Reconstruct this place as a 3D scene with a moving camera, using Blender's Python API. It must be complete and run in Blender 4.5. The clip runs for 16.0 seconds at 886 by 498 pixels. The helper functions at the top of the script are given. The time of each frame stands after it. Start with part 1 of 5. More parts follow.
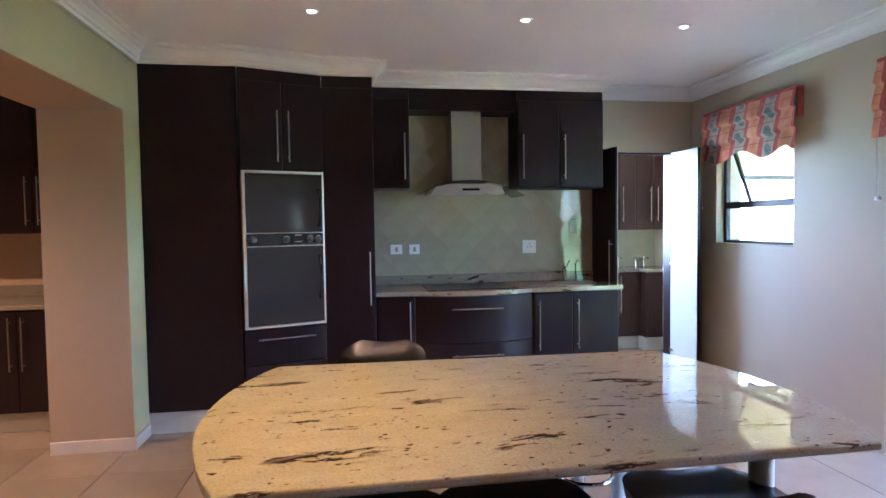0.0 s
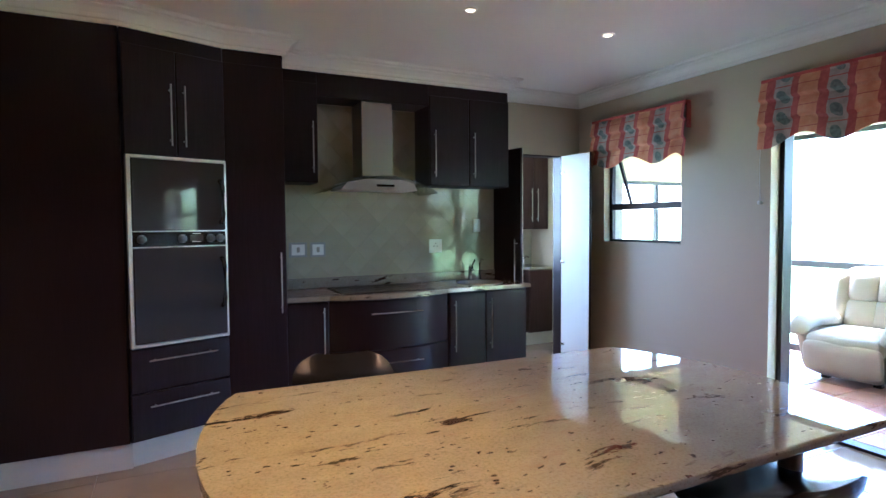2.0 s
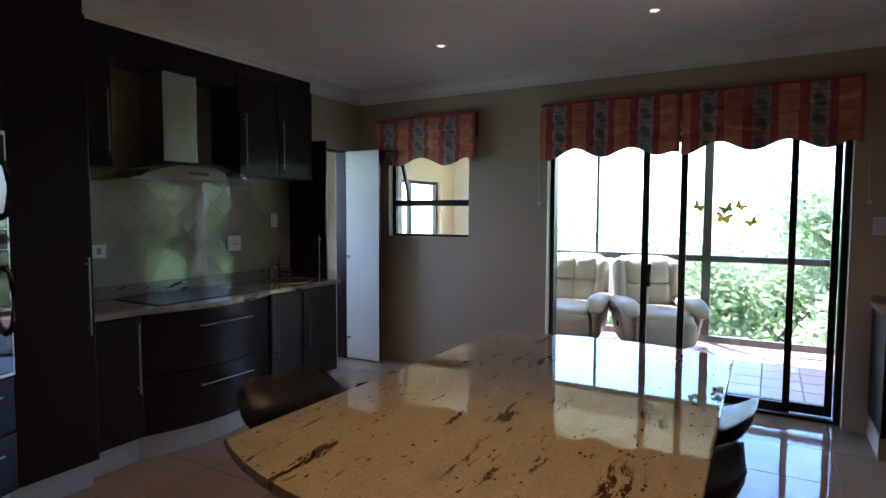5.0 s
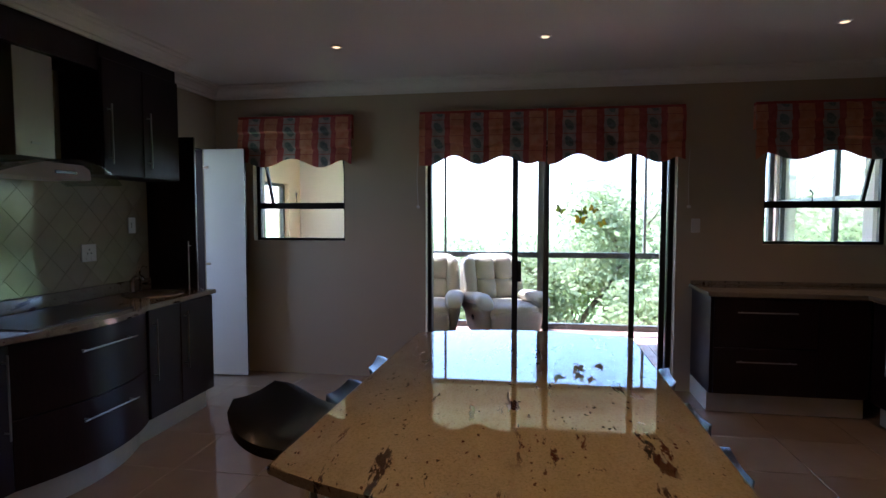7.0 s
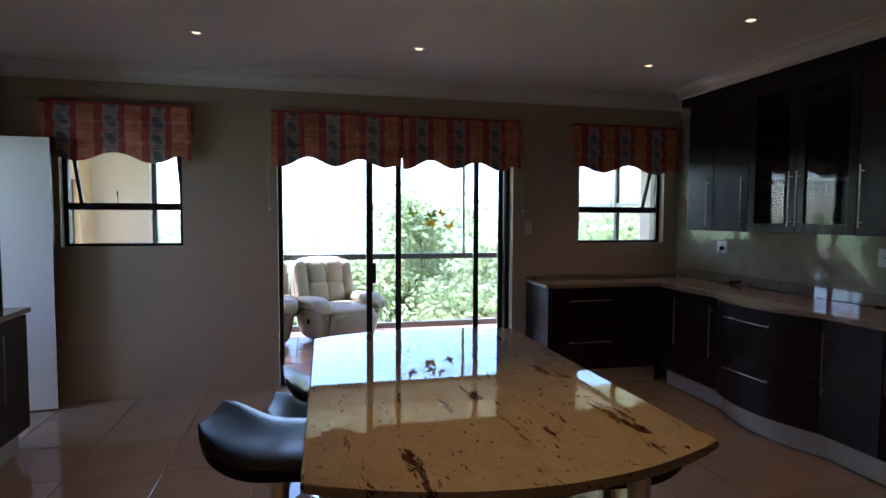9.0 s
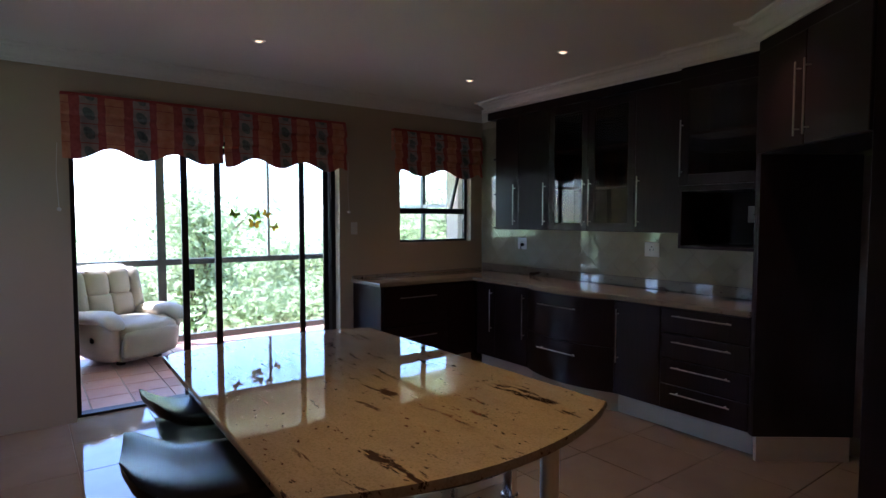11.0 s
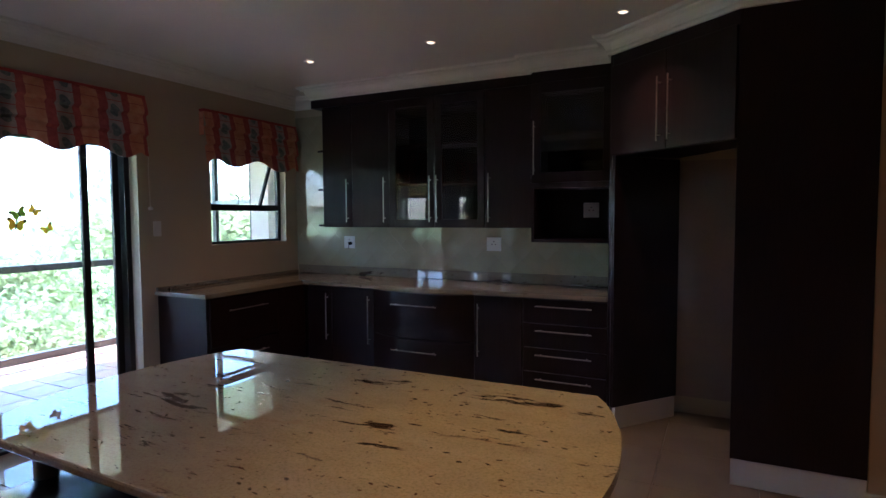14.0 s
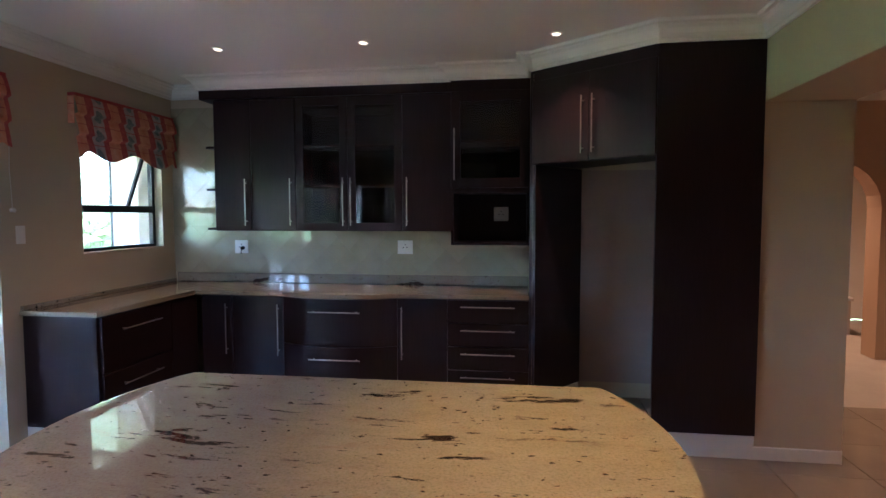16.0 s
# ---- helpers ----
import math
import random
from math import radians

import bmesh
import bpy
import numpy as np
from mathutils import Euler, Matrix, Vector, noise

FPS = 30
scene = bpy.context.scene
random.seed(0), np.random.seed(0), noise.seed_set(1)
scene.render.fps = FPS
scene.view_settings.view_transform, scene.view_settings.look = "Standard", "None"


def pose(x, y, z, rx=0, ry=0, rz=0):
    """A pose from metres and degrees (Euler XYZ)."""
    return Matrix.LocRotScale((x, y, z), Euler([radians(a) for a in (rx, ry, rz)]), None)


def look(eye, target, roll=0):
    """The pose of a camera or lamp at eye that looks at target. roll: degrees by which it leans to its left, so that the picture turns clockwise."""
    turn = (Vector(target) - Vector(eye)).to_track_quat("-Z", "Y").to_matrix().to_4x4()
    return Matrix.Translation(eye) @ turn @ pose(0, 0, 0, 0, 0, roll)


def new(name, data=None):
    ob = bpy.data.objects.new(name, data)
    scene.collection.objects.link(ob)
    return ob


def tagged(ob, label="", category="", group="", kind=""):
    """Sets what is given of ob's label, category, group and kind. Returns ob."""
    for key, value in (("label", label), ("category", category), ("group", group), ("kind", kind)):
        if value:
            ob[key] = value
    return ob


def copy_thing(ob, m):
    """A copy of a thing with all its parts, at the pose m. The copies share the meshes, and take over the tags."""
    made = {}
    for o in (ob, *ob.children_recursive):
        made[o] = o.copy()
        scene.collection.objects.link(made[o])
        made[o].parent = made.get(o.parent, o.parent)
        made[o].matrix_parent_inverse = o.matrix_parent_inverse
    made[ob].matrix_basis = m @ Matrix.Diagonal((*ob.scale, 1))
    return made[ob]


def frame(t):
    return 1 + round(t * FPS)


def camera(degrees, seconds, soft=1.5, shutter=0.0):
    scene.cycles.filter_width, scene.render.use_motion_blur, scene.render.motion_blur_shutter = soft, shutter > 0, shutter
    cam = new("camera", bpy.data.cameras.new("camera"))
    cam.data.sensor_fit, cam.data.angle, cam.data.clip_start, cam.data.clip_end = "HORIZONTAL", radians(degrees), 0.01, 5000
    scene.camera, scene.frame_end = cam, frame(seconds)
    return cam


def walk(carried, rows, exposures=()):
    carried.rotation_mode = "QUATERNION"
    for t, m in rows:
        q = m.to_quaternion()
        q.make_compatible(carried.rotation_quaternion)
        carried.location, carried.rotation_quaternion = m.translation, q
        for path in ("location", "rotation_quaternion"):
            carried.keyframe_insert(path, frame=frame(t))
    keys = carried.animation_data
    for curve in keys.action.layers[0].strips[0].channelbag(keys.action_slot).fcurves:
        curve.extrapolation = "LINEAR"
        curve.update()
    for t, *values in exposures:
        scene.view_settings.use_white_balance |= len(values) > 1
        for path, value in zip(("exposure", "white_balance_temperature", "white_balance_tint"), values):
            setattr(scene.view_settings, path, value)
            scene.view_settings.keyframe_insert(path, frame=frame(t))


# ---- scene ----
cam = camera(76.1, 16.0)
PATH = [
    (0, (-0.154, -0.085, 1.407), (0.146, 1.89, 1.324), -0.8),
    (0.5, (-0.288, 0.024, 1.397), (0.141, 1.976, 1.312), -0.7),
    (1, (-0.434, 0.14, 1.401), (0.122, 2.059, 1.316), -0.6),
    (1.5, (-0.586, 0.241, 1.401), (0.106, 2.116, 1.315), -0.6),
    (2, (-0.736, 0.335, 1.404), (0.141, 2.13, 1.314), -0.4),
    (2.5, (-0.867, 0.465, 1.391), (0.161, 2.178, 1.301), -0.3),
    (3, (-1.008, 0.586, 1.402), (0.161, 2.206, 1.306), -0.3),
    (3.5, (-1.186, 0.699, 1.4), (0.128, 2.203, 1.303), -0.3),
    (4, (-1.321, 0.83, 1.396), (0.146, 2.186, 1.294), -0.2),
    (4.2, (-1.386, 0.896, 1.406), (0.141, 2.183, 1.3), -0.1),
    (6.3, (-1.861, 1.622, 1.462), (0.056, 2.185, 1.333), 0.1),
    (6.5, (-1.877, 1.676, 1.463), (0.054, 2.183, 1.339), -0.0),
    (7, (-1.949, 1.85, 1.461), (0.021, 2.175, 1.341), -0.0),
    (7.5, (-1.983, 2.001, 1.459), (0.009, 2.134, 1.341), 0.1),
    (8, (-1.995, 2.166, 1.463), (0.0, 2.11, 1.346), 0.1),
    (8.5, (-2.01, 2.359, 1.471), (-0.029, 2.112, 1.357), 0.1),
    (8.7, (-1.996, 2.446, 1.473), (-0.027, 2.123, 1.336), -0.5),
    (9, (-2.012, 2.548, 1.468), (-0.068, 2.091, 1.356), 0.2),
    (9.5, (-1.952, 2.7, 1.457), (-0.064, 2.05, 1.348), 0.1),
    (10, (-1.919, 2.828, 1.455), (-0.106, 1.99, 1.35), 0.1),
    (10.2, (-1.921, 2.887, 1.463), (-0.148, 1.968, 1.359), 0.2),
    (12.3, (-1.518, 3.328, 1.475), (-0.183, 1.842, 1.366), -0.3),
    (12.5, (-1.452, 3.363, 1.462), (-0.157, 1.842, 1.358), -0.2),
    (13, (-1.301, 3.394, 1.457), (-0.119, 1.784, 1.353), -0.2),
    (13.5, (-1.119, 3.403, 1.457), (-0.095, 1.688, 1.346), -0.3),
    (14, (-0.922, 3.469, 1.457), (-0.036, 1.68, 1.342), -0.3),
    (14.5, (-0.737, 3.564, 1.464), (0.013, 1.714, 1.347), -0.2),
    (15, (-0.555, 3.589, 1.47), (0.031, 1.68, 1.35), -0.2),
    (15.5, (-0.36, 3.637, 1.493), (0.062, 1.685, 1.369), -0.1),
    (16, (-0.186, 3.711, 1.5), (0.096, 1.735, 1.377), -0.1),
]

EXPOSURES = [(0.0, 5.81, 4530, 18), (1.5, 5.44, 4500, 16), (4.0, 4.34, 4640, 15), (6.5, 3.13, 5000, 21), (10.0, 3.38, 4960, 22), (13.0, 3.47, 4760, 20), (14.5, 4.15, 4700, 20), (16.0, 4.86, 4550, 18)]
walk(cam, [(t, look(eye, target, roll)) for t, eye, target, roll in PATH], EXPOSURES)

# ---- world and sun ----
SUN_UP, SUN_ROUND = 62.0, 42.0          # elevation; turn from north towards east
world = bpy.data.worlds.new("world")
scene.world = world
world.use_nodes = True
wn = world.node_tree
sky = wn.nodes.new("ShaderNodeTexSky")
sky.sky_type, sky.sun_disc = "NISHITA", False
sky.sun_elevation, sky.sun_rotation = radians(SUN_UP), radians(SUN_ROUND)
wn.nodes["Background"].inputs["Strength"].default_value = 0.125
wn.links.new(sky.outputs[0], wn.nodes["Background"].inputs["Color"])
sun = new("sun", bpy.data.lights.new("sun", "SUN"))
sun.data.energy, sun.data.angle, sun.data.color = 4.2, radians(0.6), (1.0, 0.95, 0.86)
ce, se = math.cos(radians(SUN_UP)), math.sin(radians(SUN_UP))
ca, sa = math.cos(radians(SUN_ROUND)), math.sin(radians(SUN_ROUND))
sun.matrix_world = look((20 * ce * sa, 20 * ce * ca, 20 * se), (0, 0, 0))


# ---- materials ----
def nodes_of(name):
    m = bpy.data.materials.new(name)
    m.use_nodes = True
    return m, m.node_tree.nodes, m.node_tree.links, m.node_tree.nodes["Principled BSDF"]


def coords(n, l, scale=(1, 1, 1), kind="Object"):
    tc, mp = n.new("ShaderNodeTexCoord"), n.new("ShaderNodeMapping")
    mp.inputs["Scale"].default_value = scale
    l.new(tc.outputs[kind], mp.inputs["Vector"])
    return mp.outputs[0]


def noise_tex(n, l, vec, scale, detail=4, rough=0.5):
    t = n.new("ShaderNodeTexNoise")
    t.inputs["Scale"].default_value, t.inputs["Detail"].default_value, t.inputs["Roughness"].default_value = scale, detail, rough
    l.new(vec, t.inputs["Vector"])
    return t.outputs["Fac"]


def ramp(n, l, fac, stops):
    r = n.new("ShaderNodeValToRGB")
    while len(r.color_ramp.elements) < len(stops):
        r.color_ramp.elements.new(0.5)
    for e, (p, c) in zip(r.color_ramp.elements, stops):
        e.position = p
        e.color = (*c, 1) if len(c) == 3 else c
    l.new(fac, r.inputs[0])
    return r.outputs[0]


def mix(n, l, fac, a, b, kind="MIX"):
    m = n.new("ShaderNodeMix")
    m.data_type, m.blend_type = "RGBA", kind
    for v, s in ((fac, m.inputs[0]), (a, m.inputs[6]), (b, m.inputs[7])):
        if hasattr(v, "is_linked"):
            l.new(v, s)
        else:
            s.default_value = v if isinstance(v, (int, float)) else (*v, 1)
    return m.outputs[2]


def bump(n, l, p, fac, strength, dist=0.002):
    b = n.new("ShaderNodeBump")
    b.inputs["Strength"].default_value, b.inputs["Distance"].default_value = strength, dist
    l.new(fac, b.inputs["Height"])
    l.new(b.outputs[0], p.inputs["Normal"])


def surface(name, colour, rough=0.5, metal=0.0, vary=0.12, scale=3.0, fine=60.0, bumps=0.15, stretch=(1, 1, 1), rough_vary=0.1, coat=0.0, spec=0.5):
    """A plain surface with broad stains and fine grain."""
    m, n, l, p = nodes_of(name)
    v = coords(n, l, stretch)
    broad, grain = noise_tex(n, l, v, scale, 3), noise_tex(n, l, v, fine, 5, 0.6)
    dark, light = tuple(c * (1 - vary) for c in colour), tuple(min(1, c * (1 + vary)) for c in colour)
    col = ramp(n, l, broad, [(0.3, dark), (0.7, light)])
    col = mix(n, l, 0.35, col, ramp(n, l, grain, [(0.3, dark), (0.7, light)]))
    l.new(col, p.inputs["Base Color"])
    mr = n.new("ShaderNodeMapRange")
    mr.inputs[3].default_value, mr.inputs[4].default_value = max(0.02, rough * (1 - rough_vary)), min(1, rough * (1 + rough_vary))
    l.new(broad, mr.inputs[0])
    l.new(mr.outputs[0], p.inputs["Roughness"])
    p.inputs["Metallic"].default_value = metal
    p.inputs["Specular IOR Level"].default_value = spec
    p.inputs["Coat Weight"].default_value = coat
    p.inputs["Coat Roughness"].default_value = 0.08
    if bumps:
        bump(n, l, p, grain, bumps)
    return m


def tile_mat(name, a, b, rough, vary=0.05, cloud=2.5):
    """Glazed or polished tile: clouded, each piece a little different."""
    m, n, l, p = nodes_of(name)
    v = coords(n, l, kind="Object")
    c = ramp(n, l, noise_tex(n, l, v, cloud, 5, 0.6), [(0.3, a), (0.7, b)])
    info = n.new("ShaderNodeObjectInfo")
    f = ramp(n, l, info.outputs["Random"], [(0.0, (1 - vary,) * 3), (1.0, (1 + vary,) * 3)])
    l.new(mix(n, l, 1.0, c, f, "MULTIPLY"), p.inputs["Base Color"])
    g = noise_tex(n, l, v, 30, 3)
    mr = n.new("ShaderNodeMapRange")
    mr.inputs[3].default_value, mr.inputs[4].default_value = rough * 0.7, rough * 1.4
    l.new(g, mr.inputs[0])
    l.new(mr.outputs[0], p.inputs["Roughness"])
    bump(n, l, p, noise_tex(n, l, v, 5, 1), 0.025, 0.004)
    return m


def granite_mat(name):
    m, n, l, p = nodes_of(name)
    v = coords(n, l)
    warp = n.new("ShaderNodeTexNoise")
    warp.inputs["Scale"].default_value = 1.4
    l.new(v, warp.inputs["Vector"])
    vm = n.new("ShaderNodeVectorMath")
    vm.operation = "MULTIPLY_ADD"
    vm.inputs[1].default_value = (0.25, 0.25, 0.25)
    l.new(warp.outputs["Color"], vm.inputs[0])
    l.new(v, vm.inputs[2])

    def stretched(sx, sy, rz=6):
        mp = n.new("ShaderNodeMapping")
        mp.inputs["Scale"].default_value = (sx, sy, sy)
        mp.inputs["Rotation"].default_value = (0, 0, radians(rz))
        l.new(vm.outputs[0], mp.inputs["Vector"])
        return mp.outputs[0]
    base = ramp(n, l, noise_tex(n, l, stretched(1, 2.0), 5, 6, 0.65), [(0.25, (0.162, 0.144, 0.107)), (0.5, (0.210, 0.196, 0.15)), (0.75, (0.26, 0.247, 0.20))])
    grain = ramp(n, l, noise_tex(n, l, v, 110, 4, 0.7), [(0.36, (0.165, 0.125, 0.088)), (0.47, (0.26, 0.23, 0.185)), (0.8, (0.36, 0.335, 0.29))])
    c = mix(n, l, 0.42, base, grain)
    # rusty veil, thin and soft
    veil = ramp(n, l, noise_tex(n, l, stretched(0.5, 1.6), 11, 5, 0.7), [(0.58, (0, 0, 0)), (0.74, (0.5, 0.5, 0.5))])
    c = mix(n, l, veil, c, (0.20, 0.125, 0.085))
    # small dark specks, thicker in some places than in others
    specks = ramp(n, l, noise_tex(n, l, stretched(0.55, 1.1), 46, 2, 0.5), [(0.685, (0, 0, 0)), (0.71, (1, 1, 1))])
    c = mix(n, l, specks, c, (0.075, 0.042, 0.032))
    dots = n.new("ShaderNodeTexVoronoi")
    dots.inputs["Scale"].default_value = 30
    l.new(stretched(0.5, 1), dots.inputs["Vector"])
    spots = ramp(n, l, dots.outputs["Distance"], [(0.12, (1, 1, 1)), (0.17, (0, 0, 0))])
    keep = ramp(n, l, noise_tex(n, l, v, 7, 2), [(0.57, (0, 0, 0)), (0.61, (1, 1, 1))])
    c = mix(n, l, mix(n, l, 1.0, spots, keep, "MULTIPLY"), c, (0.06, 0.036, 0.03))
    # ragged dark mineral streaks in loose groups
    zone = ramp(n, l, noise_tex(n, l, stretched(0.8, 1.2), 2.6, 1), [(0.42, (0, 0, 0)), (0.49, (1, 1, 1))])
    streak = ramp(n, l, noise_tex(n, l, stretched(0.24, 1.35), 9.0, 6, 0.72), [(0.588, (0, 0, 0)), (0.612, (1, 1, 1))])
    c = mix(n, l, mix(n, l, 1.0, streak, zone, "MULTIPLY"), c, (0.032, 0.018, 0.016))
    l.new(c, p.inputs["Base Color"])
    p.inputs["Roughness"].default_value = 0.015
    p.inputs["Specular IOR Level"].default_value = 0.62
    return m


def wood_mat(name, a, b, rough=0.36, coat=0.08):
    """Dark stained veneer, grain upright."""
    m, n, l, p = nodes_of(name)
    v = coords(n, l, (38, 38, 1.6))
    g = noise_tex(n, l, v, 3.2, 6, 0.65)
    v2 = coords(n, l, (1, 1, 0.4))
    broad = noise_tex(n, l, v2, 2.5, 3)
    c = ramp(n, l, g, [(0.3, a), (0.72, b)])
    c = mix(n, l, 0.3, c, ramp(n, l, broad, [(0.3, a), (0.7, b)]))
    l.new(c, p.inputs["Base Color"])
    mr = n.new("ShaderNodeMapRange")
    mr.inputs[3].default_value, mr.inputs[4].default_value = rough * 0.8, rough * 1.3
    l.new(g, mr.inputs[0])
    l.new(mr.outputs[0], p.inputs["Roughness"])
    p.inputs["Coat Weight"].default_value, p.inputs["Coat Roughness"].default_value = coat, 0.2
    p.inputs["Specular IOR Level"].default_value = 0.22
    bump(n, l, p, g, 0.12, 0.001)
    return m


def pane_mat(name, tint):
    """Thin pane: clear with a gloss that grows at grazing angles."""
    m, n, l, p = nodes_of(name)
    clear, gloss, add, fres = n.new("ShaderNodeBsdfTransparent"), n.new("ShaderNodeBsdfGlossy"), n.new("ShaderNodeMixShader"), n.new("ShaderNodeLayerWeight")
    clear.inputs[0].default_value = (*tint, 1)
    gloss.inputs["Roughness"].default_value = 0.01
    grow, lift = n.new("ShaderNodeMath"), n.new("ShaderNodeMath")
    grow.operation, grow.inputs[1].default_value = "POWER", 4.0
    lift.operation, lift.inputs[1].default_value, lift.inputs[2].default_value = "MULTIPLY_ADD", 0.7, 0.035
    fres.inputs["Blend"].default_value = 0.5
    l.new(fres.outputs["Facing"], grow.inputs[0])
    l.new(grow.outputs[0], lift.inputs[0])
    l.new(lift.outputs[0], add.inputs[0])
    l.new(clear.outputs[0], add.inputs[1])
    l.new(gloss.outputs[0], add.inputs[2])
    l.new(add.outputs[0], n["Material Output"].inputs[0])
    return m


def glow_mat(name, colour, strength):
    m, n, l, p = nodes_of(name)
    p.inputs["Base Color"].default_value = (*colour, 1)
    p.inputs["Emission Color"].default_value = (*colour, 1)
    p.inputs["Emission Strength"].default_value = strength
    return m


def fabric_mat(name, period, phase):
    """Printed cotton: red stripes between orange panels and grey-blue leaf panels."""
    m, n, l, p = nodes_of(name)
    v = coords(n, l)
    sep = n.new("ShaderNodeSeparateXYZ")
    l.new(v, sep.inputs[0])

    def op(kind, a, b=0.0, c=0.0):
        q = n.new("ShaderNodeMath")
        q.operation = kind
        for i, s in enumerate((a, b, c)):
            if hasattr(s, "is_linked"):
                l.new(s, q.inputs[i])
            else:
                q.inputs[i].default_value = s
        return q.outputs[0]
    wob = op("MULTIPLY", op("SUBTRACT", noise_tex(n, l, v, 14, 2), 0.5), 0.02)
    u = op("FRACT", op("DIVIDE", op("ADD", op("ADD", sep.outputs["Y"], wob), phase), period))
    w = op("FRACT", op("DIVIDE", op("ADD", sep.outputs["Z"], 0.03), 0.135))
    cloth = ramp(n, l, noise_tex(n, l, v, 35, 4), [(0.3, (0.34, 0.07, 0.062)), (0.7, (0.47, 0.12, 0.10))])
    orange = ramp(n, l, noise_tex(n, l, v, 18, 4), [(0.3, (0.57, 0.21, 0.11)), (0.6, (0.66, 0.32, 0.19)), (0.8, (0.70, 0.42, 0.28))])
    grey = ramp(n, l, noise_tex(n, l, v, 25, 4), [(0.3, (0.36, 0.31, 0.29)), (0.7, (0.52, 0.45, 0.41))])
    is_orange = op("MULTIPLY", op("MULTIPLY", op("GREATER_THAN", u, 0.08), op("LESS_THAN", u, 0.43)), op("GREATER_THAN", w, 0.035))
    is_grey = op("MULTIPLY", op("GREATER_THAN", u, 0.57), op("LESS_THAN", u, 0.90))
    is_grey = op("MULTIPLY", is_grey, op("GREATER_THAN", w, 0.045))
    du, dw = op("DIVIDE", op("SUBTRACT", u, 0.735), 0.105), op("DIVIDE", op("SUBTRACT", w, 0.54), 0.34)
    slant = op("ADD", du, op("MULTIPLY", dw, -0.45))
    leaf = op("LESS_THAN", op("ADD", op("MULTIPLY", slant, slant), op("MULTIPLY", dw, dw)), 0.85)
    leafc = ramp(n, l, noise_tex(n, l, v, 50, 3), [(0.3, (0.13, 0.17, 0.17)), (0.7, (0.25, 0.30, 0.29))])
    c = mix(n, l, is_orange, cloth, orange)
    c = mix(n, l, is_grey, c, mix(n, l, leaf, grey, leafc))
    l.new(c, p.inputs["Base Color"])
    p.inputs["Roughness"].default_value = 0.9
    trans = n.new("ShaderNodeBsdfTranslucent")
    l.new(c, trans.inputs[0])
    ms = n.new("ShaderNodeMixShader")
    ms.inputs[0].default_value = 0.14
    l.new(p.outputs[0], ms.inputs[1])
    l.new(trans.outputs[0], ms.inputs[2])
    l.new(ms.outputs[0], n["Material Output"].inputs[0])
    bump(n, l, p, noise_tex(n, l, v, 300, 2), 0.3, 0.001)
    return m


def leaf_mat(name, a, b):
    m, n, l, p = nodes_of(name)
    g = n.new("ShaderNodeNewGeometry")
    c = ramp(n, l, g.outputs["Random Per Island"], [(0.0, a), (1.0, b)])
    l.new(c, p.inputs["Base Color"])
    p.inputs["Roughness"].default_value = 0.75
    trans, ms = n.new("ShaderNodeBsdfTranslucent"), n.new("ShaderNodeMixShader")
    l.new(c, trans.inputs[0])
    ms.inputs[0].default_value = 0.55
    l.new(p.outputs[0], ms.inputs[1])
    l.new(trans.outputs[0], ms.inputs[2])
    l.new(ms.outputs[0], n["Material Output"].inputs[0])
    return m


PAINT = surface("wall_paint", (0.45, 0.39, 0.28), 0.55, vary=0.05, scale=1.3, fine=120, bumps=0.12)
# wall paint with the garden's green daylight mixed into its colour
GREENLIT = surface("green_lit_paint", (0.50, 0.475, 0.27), 0.55, vary=0.05, scale=1.3, fine=120, bumps=0.12)
NICHESHADE = surface("niche_shade", (0.33, 0.27, 0.24), 0.5, vary=0.08, bumps=0.05)
REVEAL = surface("tan_paint", (0.42, 0.325, 0.215), 0.55, vary=0.05, scale=1.3, fine=120, bumps=0.12)
SILVER = surface("satin_silver", (0.62, 0.61, 0.59), 0.38, 0.55, vary=0.03, bumps=0.0)
CEIL = surface("ceiling_paint", (0.86, 0.85, 0.83), 0.6, vary=0.03, scale=1.0, fine=90, bumps=0.08)
WHITE = surface("cornice_paint", (0.80, 0.79, 0.76), 0.5, vary=0.03, bumps=0.05)
SKIRT = surface("skirting_tile", (0.58, 0.54, 0.48), 0.25, vary=0.06, scale=4, bumps=0.04)
WOOD = wood_mat("dark_veneer", (0.0080, 0.0041, 0.0054), (0.0195, 0.0096, 0.0118))
REDWOOD = wood_mat("reddish_veneer", (0.026, 0.012, 0.010), (0.055, 0.027, 0.023))
WOODIN = wood_mat("cabinet_inside", (0.10, 0.05, 0.035), (0.15, 0.08, 0.055), 0.4)
STEEL = surface("brushed_steel", (0.35, 0.325, 0.295), 0.4, 1.0, vary=0.03, scale=1.0, fine=30, bumps=0.0, stretch=(6, 6, 1))
DARKSTEEL = surface("dark_steel", (0.10, 0.10, 0.105), 0.28, 1.0, vary=0.05, bumps=0.0)
CHROME = surface("chrome", (0.72, 0.71, 0.70), 0.12, 1.0, vary=0.03, bumps=0.0)
BLACK = surface("black_plastic", (0.012, 0.012, 0.013), 0.25, vary=0.1, bumps=0.04)
BLACKGLASS = surface("black_glass", (0.034, 0.032, 0.031), 0.008, vary=0.05, bumps=0.0, spec=0.7)
HOBGLASS = surface("hob_glass", (0.035, 0.032, 0.03), 0.25, vary=0.1, bumps=0.0)
LEATHER = surface("black_leather", (0.005, 0.005, 0.007), 0.24, vary=0.2, fine=180, bumps=0.25, spec=0.17)
BRONZE2 = surface("weathered_bronze", (0.075, 0.08, 0.075), 0.4, 0.3, vary=0.1, bumps=0.05)
